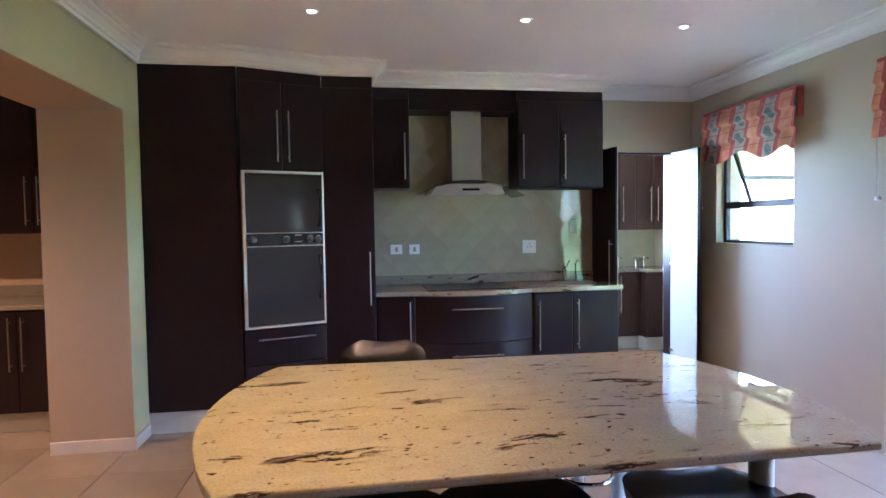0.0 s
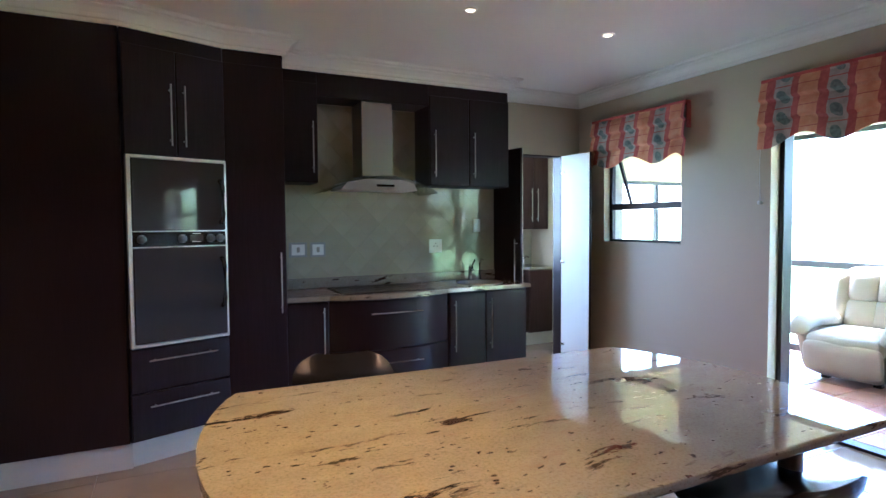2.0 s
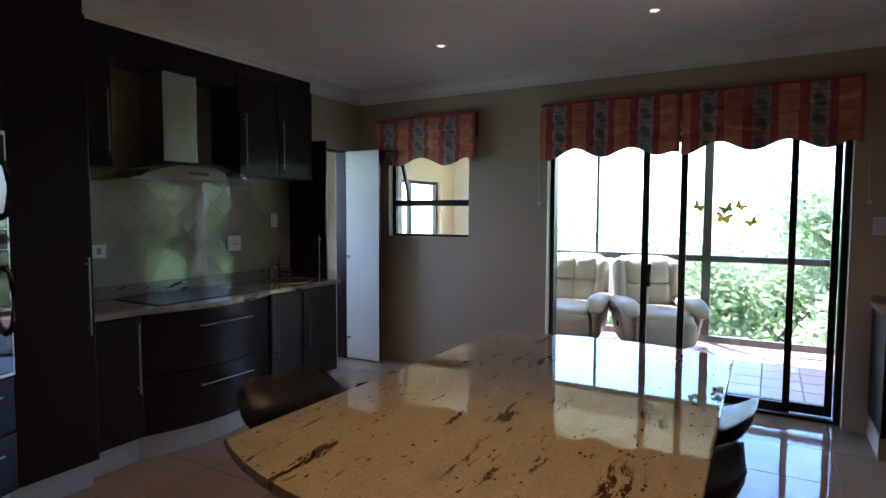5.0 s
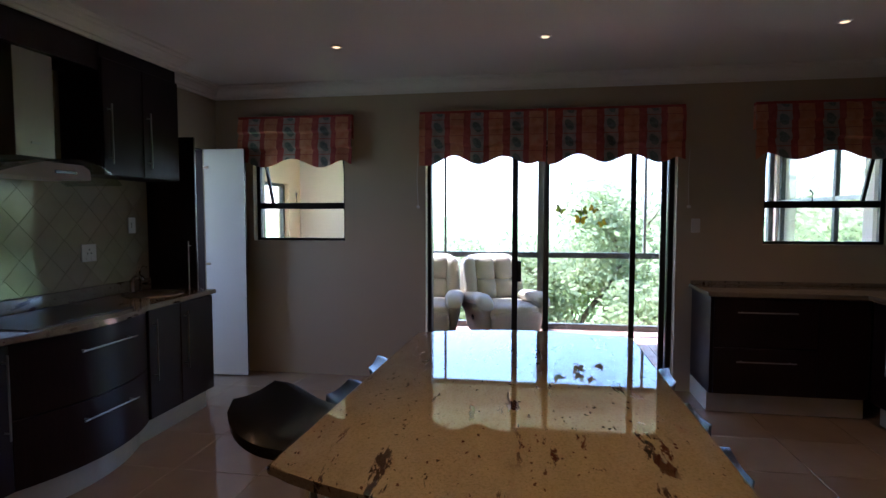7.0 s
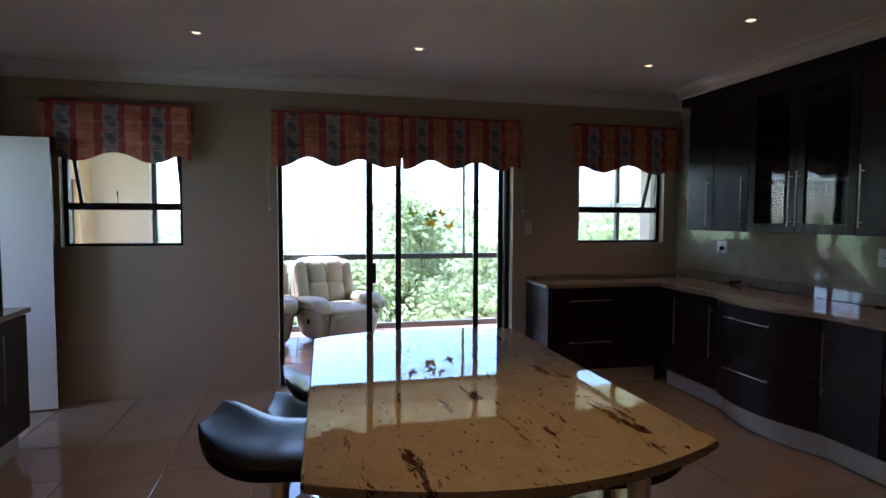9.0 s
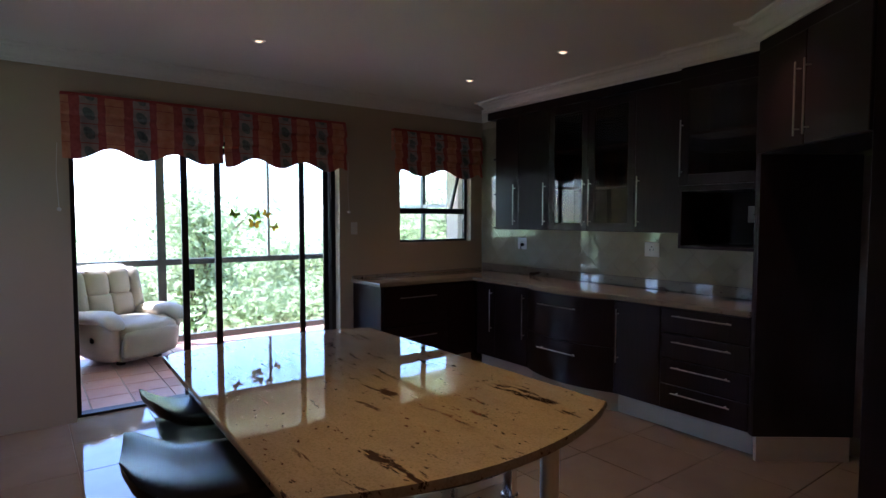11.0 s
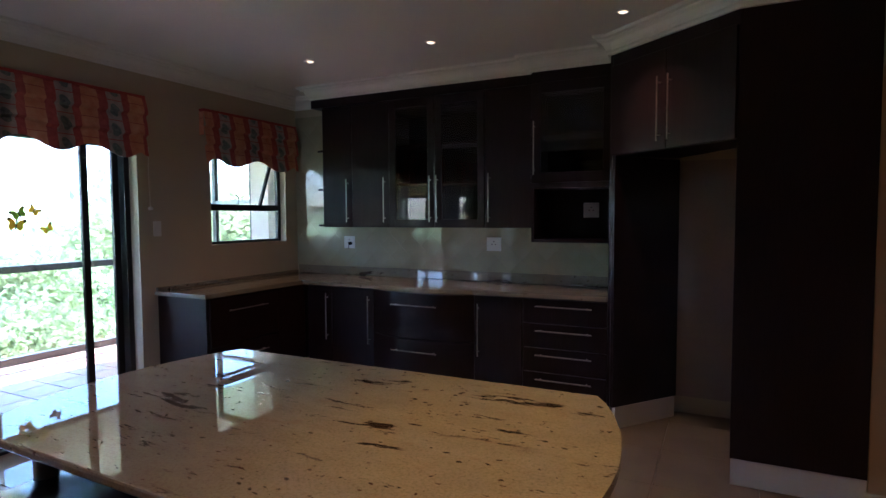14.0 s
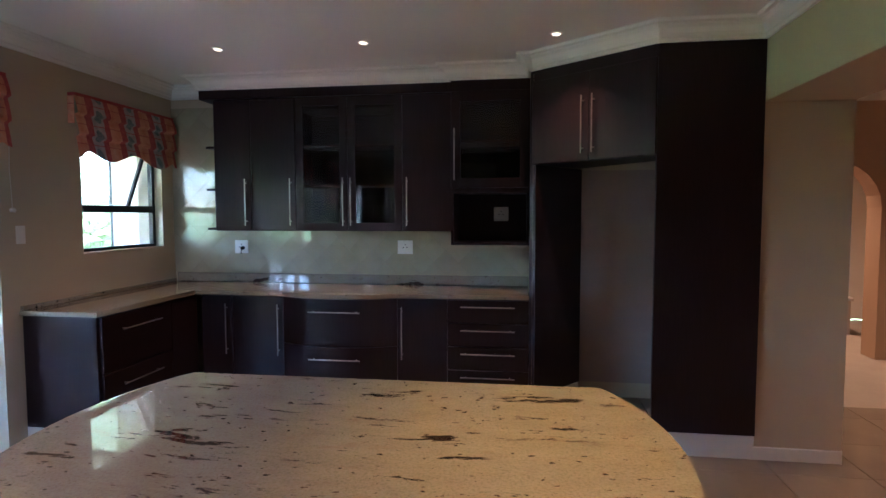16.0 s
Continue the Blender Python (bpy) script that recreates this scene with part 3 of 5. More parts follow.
NB = 4.278
base_unit(pose(-0.018, NB, 0), 0.30, YN - NB - 0.002, [(0, 0.30, 0.155, 0.862, ("r", 0.42, 0.82))], "dark wenge base cupboard beside the hob drawers")
base_unit(pose(0.284, NB, 0), 0.93, YN - NB - 0.002, [(0, 0.93, 0.50, 0.862, "h"), (0, 0.93, 0.155, 0.496, "h")], "bow-fronted dark wenge drawer unit under the hob", 0.11)
base_unit(pose(1.216, NB, 0), 0.738, YN - NB - 0.002, [(0.02, 0.345, 0.155, 0.862, ("l", 0.40, 0.80)), (0.345, 0.738, 0.155, 0.862, ("l", 0.40, 0.80))], "dark wenge double base cupboard under the sink")

bowx = [(0.284 + x, y) for x, y in bow_pts(0.93, 0.11, 18, NB - 0.04)]
top = thing("worktop", pose(0, 0, 0.868), "polished cream granite worktop with a bowed front", "worktop")
part("slab", prism([(-0.018, NB - 0.03)] + bowx + [(1.99, NB - 0.03), (1.99, YN - 0.002), (-0.018, YN - 0.002)], 0, 0.032, 0.006), GRANITE, top, "", 18)
part("upstand", box(-0.018, 1.955, YN - 0.024, YN - 0.002, 0.033, 0.115, 0.003), GRANITE, top)

t = thing("hob", pose(0.75, 4.50, 0.9005), "flush black glass ceramic hob in the worktop", "hob")
part("glass_plate", box(-0.36, 0.36, -0.24, 0.22, 0, 0.006, 0.002), HOBGLASS, t)
part("touch_panel", box(-0.08, 0.08, -0.225, -0.20, 0.0062, 0.0068), BLACKGLASS, t)

t = thing("round_sink", pose(1.66, 4.53, 0.9005), "small round stainless steel sink in the worktop", "sink")
part("rim", lathe([(0.20, 0.0), (0.198, 0.004), (0.185, 0.005), (0.175, 0.001), (0.15, -0.02), (0.0012, -0.024)], 32), STEEL, t, "", True)
tap = thing("sink_tap", pose(1.66, 4.70, 0.9005), "chrome mixer tap beside the round sink", "tap")
part("base", lathe([(0.026, 0), (0.026, 0.006), (0.018, 0.012), (0.016, 0.075), (0.019, 0.08), (0.018, 0.10), (0.004, 0.108)], 18), CHROME, tap, "", True)
part("spout", tube([(0, 0, 0.07), (-0.02, -0.03, 0.12), (-0.035, -0.07, 0.14), (-0.045, -0.115, 0.125), (-0.05, -0.13, 0.10)], [0.012, 0.012, 0.011, 0.011, 0.012], 10), CHROME, tap, "", True)
part("lever", tube([(0, 0, 0.105), (0.02, -0.02, 0.15), (0.035, -0.03, 0.185)], [0.008, 0.006, 0.007], 8), CHROME, tap, "", True)
part("soap_pump", tube([(0.11, 0.02, 0), (0.11, 0.02, 0.15), (0.11, -0.01, 0.19), (0.11, -0.04, 0.18)], [0.012, 0.006, 0.006, 0.006], 8), CHROME, tap, "", True)

wall_unit(pose(-0.018, 4.50, 0), 0.296, YN - 4.502, 1.71, TOP, [(0, 0.296, 1.71, 2.43, ("r", 1.78, 2.15))], "dark wenge wall cupboard beside the cooker hood")
wall_unit(pose(1.178, 4.50, 0), 0.747, YN - 4.502, 1.71, TOP, [(0, 0.36, 1.71, 2.43, ("l", 1.78, 2.15)), (0.36, 0.747, 1.71, 2.43, ("l", 1.78, 2.15))], "dark wenge double wall cupboard beside the cooker hood")
t = thing("hood_header", pose(0.28, 4.50, 0), "dark wenge board bridging above the cooker hood", "cabinet")
part("board", box(0, 0.896, 0, 0.018, 2.345, TOP, 0.003), WOOD, t)
part("bottom_panel", box(0, 0.896, 0.019, 0.28, 2.347, 2.365), WOOD, t)
part("top_panel", box(0, 0.896, 0.019, 0.28, TOP - 0.018, TOP), WOOD, t)

t = thing("cooker_hood", pose(0.755, YN - 0.002, 0), "stainless steel chimney hood with curved glass canopy", "cooker hood")
part("chimney", box(-0.125, 0.125, -0.25, 0, 1.775, 2.344, 0.004), STEEL, t, "brushed steel chimney")
body_pts = [(-0.31, 0.0), (-0.27, 0.055), (-0.14, 0.075), (0.14, 0.075), (0.27, 0.055), (0.31, 0.0)]
bm = bmesh.new()
lo = [bm.verts.new((x, -0.43 + 0.12 * (abs(x) / 0.31) ** 2, 1.665 + z)) for x, z in body_pts]
hi = [bm.verts.new((x, 0, 1.665 + z)) for x, z in body_pts]
bm.faces.new(lo)
bm.faces.new(hi[::-1])
for i in range(6):
    bm.faces.new((lo[i], lo[(i + 1) % 6], hi[(i + 1) % 6], hi[i]))
part("body", bm, SILVER, t, "steel hood body", True)
bm = bmesh.new()
rows = []
for i in range(17):
    x = -0.45 + 0.9 * i / 16
    z = 1.755 - 0.115 * (abs(x) / 0.45) ** 1.9
    yf = -0.50 + 0.10 * (abs(x) / 0.45) ** 2
    rows.append([bm.verts.new((x, yf, z)), bm.verts.new((x, -0.002, z)), bm.verts.new((x, -0.002, z + 0.006)), bm.verts.new((x, yf, z + 0.006))])
for a, b in zip(rows, rows[1:]):
    for j in range(4):
        bm.faces.new((a[j], a[(j + 1) % 4], b[(j + 1) % 4], b[j]))
bm.faces.new(rows[0])
bm.faces.new(rows[-1][::-1])
part("canopy", bm, HOODGLASS, t, "curved clear glass canopy", True)
part("control_strip", box(-0.07, 0.07, -0.434, -0.425, 1.683, 1.70, 0.002), BLACK, t)
part("badge", box(-0.03, 0.03, -0.2525, -0.249, 1.845, 1.858), GREYALU, t)

socket(0.18, YN - 0.012, 1.207, 0, 0.14, 0.115, "isolator", "grey square isolator switch on tiled wall")
socket(0.335, YN - 0.012, 1.205, 0, 0.122, 0.115, "isolator", "grey square isolator switch on tiled wall")
socket(1.36, YN - 0.012, 1.21, 0, 0.122, 0.115, "socket", "white wall socket on cream tiles")
socket(1.772, YN - 0.012, 1.385, 0, 0.07, 0.115, "light", "narrow white switch on cream tiles")

# double leaf doors of the scullery
t = thing("door_1", pose(DOOR_X0 + 0.005, YN - 0.005, 0.012, 0, 0, -83), "open dark wenge scullery door leaf", "door")
part("leaf", box(0, 0.375, -0.022, 0, 0, 2.035, 0.003), WOOD, t)
part("inner_face", box(0.002, 0.373, 0.0005, 0.004, 0.002, 2.033), LEAFWHITE, t, "white inner face")
bar_handle(t, (0.33, -0.022, 0.85), (0.33, -0.022, 1.25))
t = thing("door_2", pose(DOOR_X1 - 0.005, YN - 0.005, 0.012, 0, 0, 180 + 94), "open scullery door leaf with white inner face", "door")
part("leaf", box(0, 0.375, 0, 0.022, 0, 2.035, 0.003), WOOD, t)
part("inner_face", box(0.002, 0.373, -0.004, -0.0005, 0.002, 2.033), LEAFWHITE, t, "white inner face")
for zz in (0.2, 1.0, 1.86):
    part("hinge", box(0.0, 0.05, -0.018, -0.004, zz, zz + 0.022, 0.003), CHROME, t, "steel concealed hinge")
bm = tube([(0.34, 0.022, 0.85), (0.34, 0.054, 0.86), (0.34, 0.054, 1.24), (0.34, 0.022, 1.25)], 0.006, 8)
part("handle", bm, STEEL, t, "brushed steel bar handle", True)
bm = bmesh.new()
add_box(bm, DOOR_X0, DOOR_X0 + 0.004, YN + 0.01, YN + 0.13, 0, DOOR_Z)
add_box(bm, DOOR_X1 - 0.004, DOOR_X1, YN + 0.01, YN + 0.13, 0, DOOR_Z)
add_box(bm, DOOR_X0 + 0.005, DOOR_X1 - 0.005, YN + 0.01, YN + 0.13, DOOR_Z - 0.012, DOOR_Z - 0.001)
structure("door_frame", bm, WOOD, "thin dark frame round the scullery doorway", "door frame")

# ---- south side ----
SB = -0.475
D = SB - YS - 0.002
base_unit(pose(2.36, SB, 0, 0, 0, 180), 0.262, D, [(0, 0.262, 0.155, 0.862, ("r", 0.40, 0.80))], "narrow dark wenge base cupboard in the corner")
base_unit(pose(2.098, SB, 0, 0, 0, 180), 0.43, D, [(0, 0.43, 0.155, 0.862, ("r", 0.40, 0.80))], "dark wenge base cupboard beside bow drawers")
base_unit(pose(1.668, SB, 0, 0, 0, 180), 0.906, D, [(0, 0.906, 0.50, 0.862, "h"), (0, 0.906, 0.155, 0.496, "h")], "bow-fronted dark wenge drawer unit", 0.11)
base_unit(pose(0.762, SB, 0, 0, 0, 180), 0.385, D, [(0, 0.385, 0.155, 0.862, ("l", 0.40, 0.80))], "dark wenge base cupboard beside a drawer stack")
base_unit(pose(0.377, SB, 0, 0, 0, 180), 0.605, D, [(0, 0.605, z, z + 0.174, "h") for z in (0.155, 0.332, 0.509, 0.686)], "dark wenge stack of four drawers")
# east return
EB = 2.425
base_unit(pose(EB, 0.585, 0, 0, 0, -90), 1.06, XE - EB - 0.002, [(0.02, 0.72, 0.50, 0.862, "h"), (0.02, 0.72, 0.155, 0.496, "h"), (0.72, 1.06, 0.155, 0.862, None)], "dark wenge corner drawer unit under the window")

sb = [(1.668 - x, -y) for x, y in bow_pts(0.906, 0.11, 18, -SB - 0.04)]
top = thing("worktop", pose(0, 0, 0.868), "polished pale granite corner worktop with a bowed front", "worktop")
part("slab", prism([(-0.228, YS + 0.002), (XE - 0.002, YS + 0.002), (XE - 0.002, 0.61), (2.40, 0.61), (2.40, SB + 0.035)] + sb + [(-0.228, SB + 0.03)], 0, 0.032, 0.006), GRANITE, top, "", 18)
part("upstand", box(-0.228, XE - 0.03, YS + 0.002, YS + 0.024, 0.033, 0.115, 0.003), GRANITE, top)
part("upstand", box(XE - 0.024, XE - 0.002, YS + 0.026, 0.60, 0.033, 0.06, 0.003), GRANITE, top)

UF = -0.70
UD = UF - YS - 0.002
wall_unit(pose(2.348, UF, 0, 0, 0, 180), 0.704, UD, 1.365, 2.44, [(0, 0.319, 1.365, 2.43, ("r", 1.41, 1.79)), (0.319, 0.704, 1.365, 2.43, ("r", 1.41, 1.79))], "dark wenge double wall cupboard")
wall_unit(pose(1.644, UF, 0, 0, 0, 180), 0.88, UD, 1.365, 2.44, [], "dark wenge wall cupboard with glass doors", [(0, 0.433, 1.367, 2.43, ("r", 1.41, 1.79)), (0.433, 0.88, 1.367, 2.43, ("l", 1.41, 1.79))])
wall_unit(pose(0.764, UF, 0, 0, 0, 180), 0.392, UD, 1.365, 2.44, [(0, 0.392, 1.365, 2.43, ("l", 1.41, 1.79))], "dark wenge wall cupboard")
t = thing("cabinet_crown", pose(2.47, UF, 0, 0, 0, 180), "dark wenge crown board above the wall cupboards", "cabinet")
part("board", box(0, 2.098, -0.02, UD, 2.442, TOP - 0.001, 0.003), WOOD, t)
t = thing("corner_shelf", pose(2.35, YS + 0.002, 0), "open dark wooden end shelf on the tiled wall", "shelf")
nose = [(0.125 - 0.045 * (1 - math.cos(a * math.pi / 12)), 0.225 + 0.045 * math.sin(a * math.pi / 12)) for a in range(7)]
for zz in (1.37, 1.70, 2.05):
    part("shelf_board", prism([(0.0, 0.0), (0.125, 0.0)] + nose + [(0.0, 0.27)], zz, zz + 0.018, 0.003), WOOD, t)

# microwave bay
t = thing("microwave_cabinet", pose(0.372, -0.64, 0, 0, 0, 180), "dark wenge cabinet with glass door over an open microwave bay", "cabinet")
w, d = 0.60, -0.64 - YS - 0.002
for nm, *a in (("side_panel", 0, 0.02, 0, d, 1.26, TOP), ("side_panel", w - 0.02, w, 0, d, 1.26, TOP), ("back_panel", 0.02, w - 0.02, d - 0.012, d, 1.26, TOP),
               ("bay_floor", 0.02, w - 0.02, 0, d - 0.012, 1.26, 1.28), ("bay_top", 0.02, w - 0.02, 0, d - 0.012, 1.66, 1.75), ("top_panel", 0.02, w - 0.02, 0, d - 0.012, 2.40, TOP)):
    part(nm, box(*a), WOOD, t)
part("shelf", box(0.022, w - 0.022, 0.02, d - 0.014, 2.05, 2.066), WOODIN, t)
bm = bmesh.new()
f = 0.075
add_box(bm, 0.002, f, -0.02, 0, 1.70, 2.43, 0.004)
add_box(bm, w - f, w - 0.002, -0.02, 0, 1.70, 2.43, 0.004)
add_box(bm, f - 0.003, w - f + 0.003, -0.0195, -0.0005, 1.70, 1.70 + f, 0.003)
add_box(bm, f - 0.003, w - f + 0.003, -0.0195, -0.0005, 2.43 - f, 2.43, 0.003)
dd = part("door_frame", bm, WOOD, t)
part("glass", box(f - 0.002, w - f + 0.002, -0.012, -0.008, 1.70 + f - 0.002, 2.43 - f + 0.002), CUPGLASS, dd, "smoked glass pane")
bar_handle(dd, (0.03, -0.02, 1.76), (0.03, -0.02, 2.15))
# grey instead of white plastic: the bay's dimness is put into the plate colour
socket(0.0, -0.64 - d + 0.013, 1.50, 180, 0.12, 0.115, "socket", "wall socket inside the microwave bay, the bay's shade put into its grey", GREYALU)

socket(2.29, YS + 0.012, 1.215, 180, 0.122, 0.115, "socket", "white wall socket on cream tiles")
t = thing("plug", pose(2.272, YS + 0.022, 1.205), "small black plug in the wall socket", "plug")
part("body", tube([(0, 0, 0), (0, 0.022, 0), (0, 0.032, 0)], [0.017, 0.017, 0.009], 12), BLACK, t, "", True)
part("cord", tube([(0, 0.026, -0.004), (0.006, 0.03, -0.03), (0.012, 0.018, -0.05)], 0.004, 6), BLACK, t, "short cord end", True)
socket(0.81, YS + 0.012, 1.22, 180, 0.13, 0.115, "socket", "white wall socket on cream tiles")
socket(XE - 0.001, 0.57, 1.375, 90, 0.07, 0.115, "light", "pale light switch beside the sliding door")

# fridge niche
fl = (Vector(FRIDGE_B) - Vector(FRIDGE_A)).length
fa = math.degrees(math.atan2(FRIDGE_B[1] - FRIDGE_A[1], FRIDGE_B[0] - FRIDGE_A[0]))
t = thing("fridge_surround", pose(FRIDGE_A[0], FRIDGE_A[1], 0, 0, 0, fa), "empty dark wenge fridge niche with cupboard above", "cabinet")
part("side_panel", box(0.0, 0.025, 0.0, 0.60, 0.15, 1.85), WOOD, t, "dark side panel")
part("plinth", box(0.0, 0.03, 0.02, 0.58, 0, 0.149), SKIRT, t, "pale tiled plinth")
part("cupboard", prism([(0, 0), (fl, 0), (fl - 0.10, 0.30), (0.10, 0.50)], 1.85, TOP), WOOD, t)
door_slab(t, 0.0, fl / 2, 1.852, 2.44, ("r", 1.90, 2.28))
door_slab(t, fl / 2, fl, 1.852, 2.44, ("l", 1.90, 2.28))
# added sheets over the niche walls; their brown carries the niche's shade
bm = bmesh.new()
add_box(bm, XW + 0.007, -0.26, YS + 0.001, YS + 0.006, 0.12, 1.849)
add_box(bm, XW + 0.001, XW + 0.006, YS + 0.001, 0.10, 0.12, 1.849)
structure("niche_shade_sheet", bm, NICHESHADE, "thin sheets added on the fridge niche walls, shade put into their brown", "wall")
t = thing("side_filler", pose(-0.229, -0.64, 0), "dark wenge filler panel beside the fridge niche", "cabinet")
part("panel", prism([(0, 0.0), (0.0, 0.18), (-0.02, 0.198), (-0.02, 0.0)], 0.15, TOP), WOOD, t)
t = thing("tall_end_panel", pose(XW + 0.003, 0.12, 0), "tall dark wenge side panel on a pale plinth", "cabinet")
part("panel", box(0, 0.605, -0.03, 0, 0.15, TOP, 0.002), WOOD, t)
part("plinth", box(0, 0.60, -0.04, -0.015, 0, 0.149), SKIRT, t, "pale tiled plinth")


# ---- granite table ----
def table_outline():
    """Four corners; the two short ends bow outwards."""
    nw, sw, se, ne = Vector((-0.52, 2.58)), Vector((-0.51, 1.30)), Vector((1.325, 1.31)), Vector((1.28, 2.535))
    pts = []
    for a, b, out in ((nw, sw, -0.165), (se, ne, 0.14)):
        for i in range(17):
            p = a.lerp(b, i / 16)
            pts.append((p.x + out * (1 - (2 * i / 16 - 1) ** 2), p.y))
    return pts


TZ = 0.771
t = thing("dining_table", pose(0, 0, 0), "large cream granite table with bowed ends and steel legs", "table")
part("tabletop", prism(table_outline(), TZ - 0.03, TZ, 0.008, 2), GRANITE, t, "polished cream granite with dark flecks", 18)
for x, y in ((-0.42, 1.52), (-0.42, 2.38), (1.06, 1.46), (1.06, 2.42)):
    leg = part("leg", lathe([(0.05, 0), (0.05, 0.006), (0.036, 0.01), (0.036, TZ - 0.04), (0.07, TZ - 0.036), (0.07, TZ - 0.031)], 24, (x, y, 0)), SILVER, t, "round steel leg", True)
for y in (1.46, 2.42):
    part("rail", tube([(-0.42, y if y > 2 else 1.52, 0.70), (1.06, y, 0.70)], 0.026, 12), DARKSTEEL, t, "dark steel tubular rail", True)
for x, y0, y1, out in ((-0.42, 1.52, 2.38, -0.15), (1.06, 1.46, 2.42, 0.13)):
    bow = [(x + out * (1 - (i / 5 - 1) ** 2), y0 + (y1 - y0) * i / 10, 0.70) for i in range(11)]
    part("bowed_rail", tube(bow, 0.026, 12), DARKSTEEL, t, "bowed dark steel rail", True)


# ---- stools ----
def stool_mesh(drop, label):
    t = thing("stool", pose(0, 0, 0), label, "stool", "stools round the table")
    bm = bmesh.new()
    nu, nv = 18, 14
    rows_t, rows_b = [], []
    for i in range(nu + 1):
        v = -1 + 2 * i / nu                       # front -1 to back +1
        rt, rb = [], []
        for j in range(nv + 1):
            a = -1 + 2 * j / nv
            half = 0.225 * (math.sqrt(1 - 0.72 * v ** 6) if v > 0 else 1 - 0.45 * abs(v) ** 3.2)
            x = a * half
            edge = max(abs(a) ** 5, abs(v) ** 7)
            y = 0.225 * v
            z = 0.705 - drop + 0.105 * max(0, v) ** 2.2 - 0.02 * max(0, -v) ** 2.5 + 0.012 * abs(a) ** 2
            rt.append(bm.verts.new((x, y, z - 0.022 * edge)))
            rb.append(bm.verts.new((x * 0.97, y * 0.97, z - 0.085 + 0.022 * edge)))
        rows_t.append(rt)
        rows_b.append(rb)
    for i in range(nu):
        for j in range(nv):
            bm.faces.new((rows_t[i][j], rows_t[i][j + 1], rows_t[i + 1][j + 1], rows_t[i + 1][j]))
            bm.faces.new((rows_b[i][j], rows_b[i + 1][j], rows_b[i + 1][j + 1], rows_b[i][j + 1]))
    loop_t = [r[0] for r in rows_t] + rows_t[-1][1:] + [r[-1] for r in rows_t[::-1]][1:] + rows_t[0][::-1][1:-1]
    loop_b = [r[0] for r in rows_b] + rows_b[-1][1:] + [r[-1] for r in rows_b[::-1]][1:] + rows_b[0][::-1][1:-1]
    for i in range(len(loop_t)):
        k = (i + 1) % len(loop_t)
        bm.faces.new((loop_t[i], loop_t[k], loop_b[k], loop_b[i]))
    bmesh.ops.bevel(bm, geom=[e for e in bm.edges if e.calc_face_angle(0) > 1.2], offset=0.008, segments=2, affect="EDGES")
    s = part("seat", bm, LEATHER, t, "glossy black leather saddle seat", True)
    part("column", lathe([(0.06, 0.645 - drop), (0.055, 0.61 - drop), (0.03, 0.52 - drop), (0.03, 0.30), (0.038, 0.298), (0.038, 0.03), (0.06, 0.025)], 20), CHROME, t, "chrome column", True)
    part("base_plate", lathe([(0.20, 0.0), (0.20, 0.008), (0.18, 0.016), (0.06, 0.03), (0.03, 0.034)], 32), CHROME, t, "round chrome base", True)
    part("foot_ring", tube([(0.13 * math.cos(a), -0.06 + 0.13 * math.sin(a), 0.24) for a in [math.pi * (1.0 + k / 12) for k in range(13)]], 0.01, 8), CHROME, t, "chrome foot rest", True)
    return t


stool_mesh(-0.015, "black leather saddle stool raised higher beside the table").matrix_basis = pose(-0.06, 2.655, 0, 0, 0, -10)
first = stool_mesh(0.095, "black leather saddle stool tucked low under the table")
first.matrix_basis = pose(0.39, 2.485, 0, 0, 0, -4)
for x, y, rz in ((0.87, 2.455, 5), (-0.13, 1.45, 178), (0.29, 1.45, 184), (0.86, 1.43, 176)):
    copy_thing(first, pose(x, y, 0, 0, 0, rz))


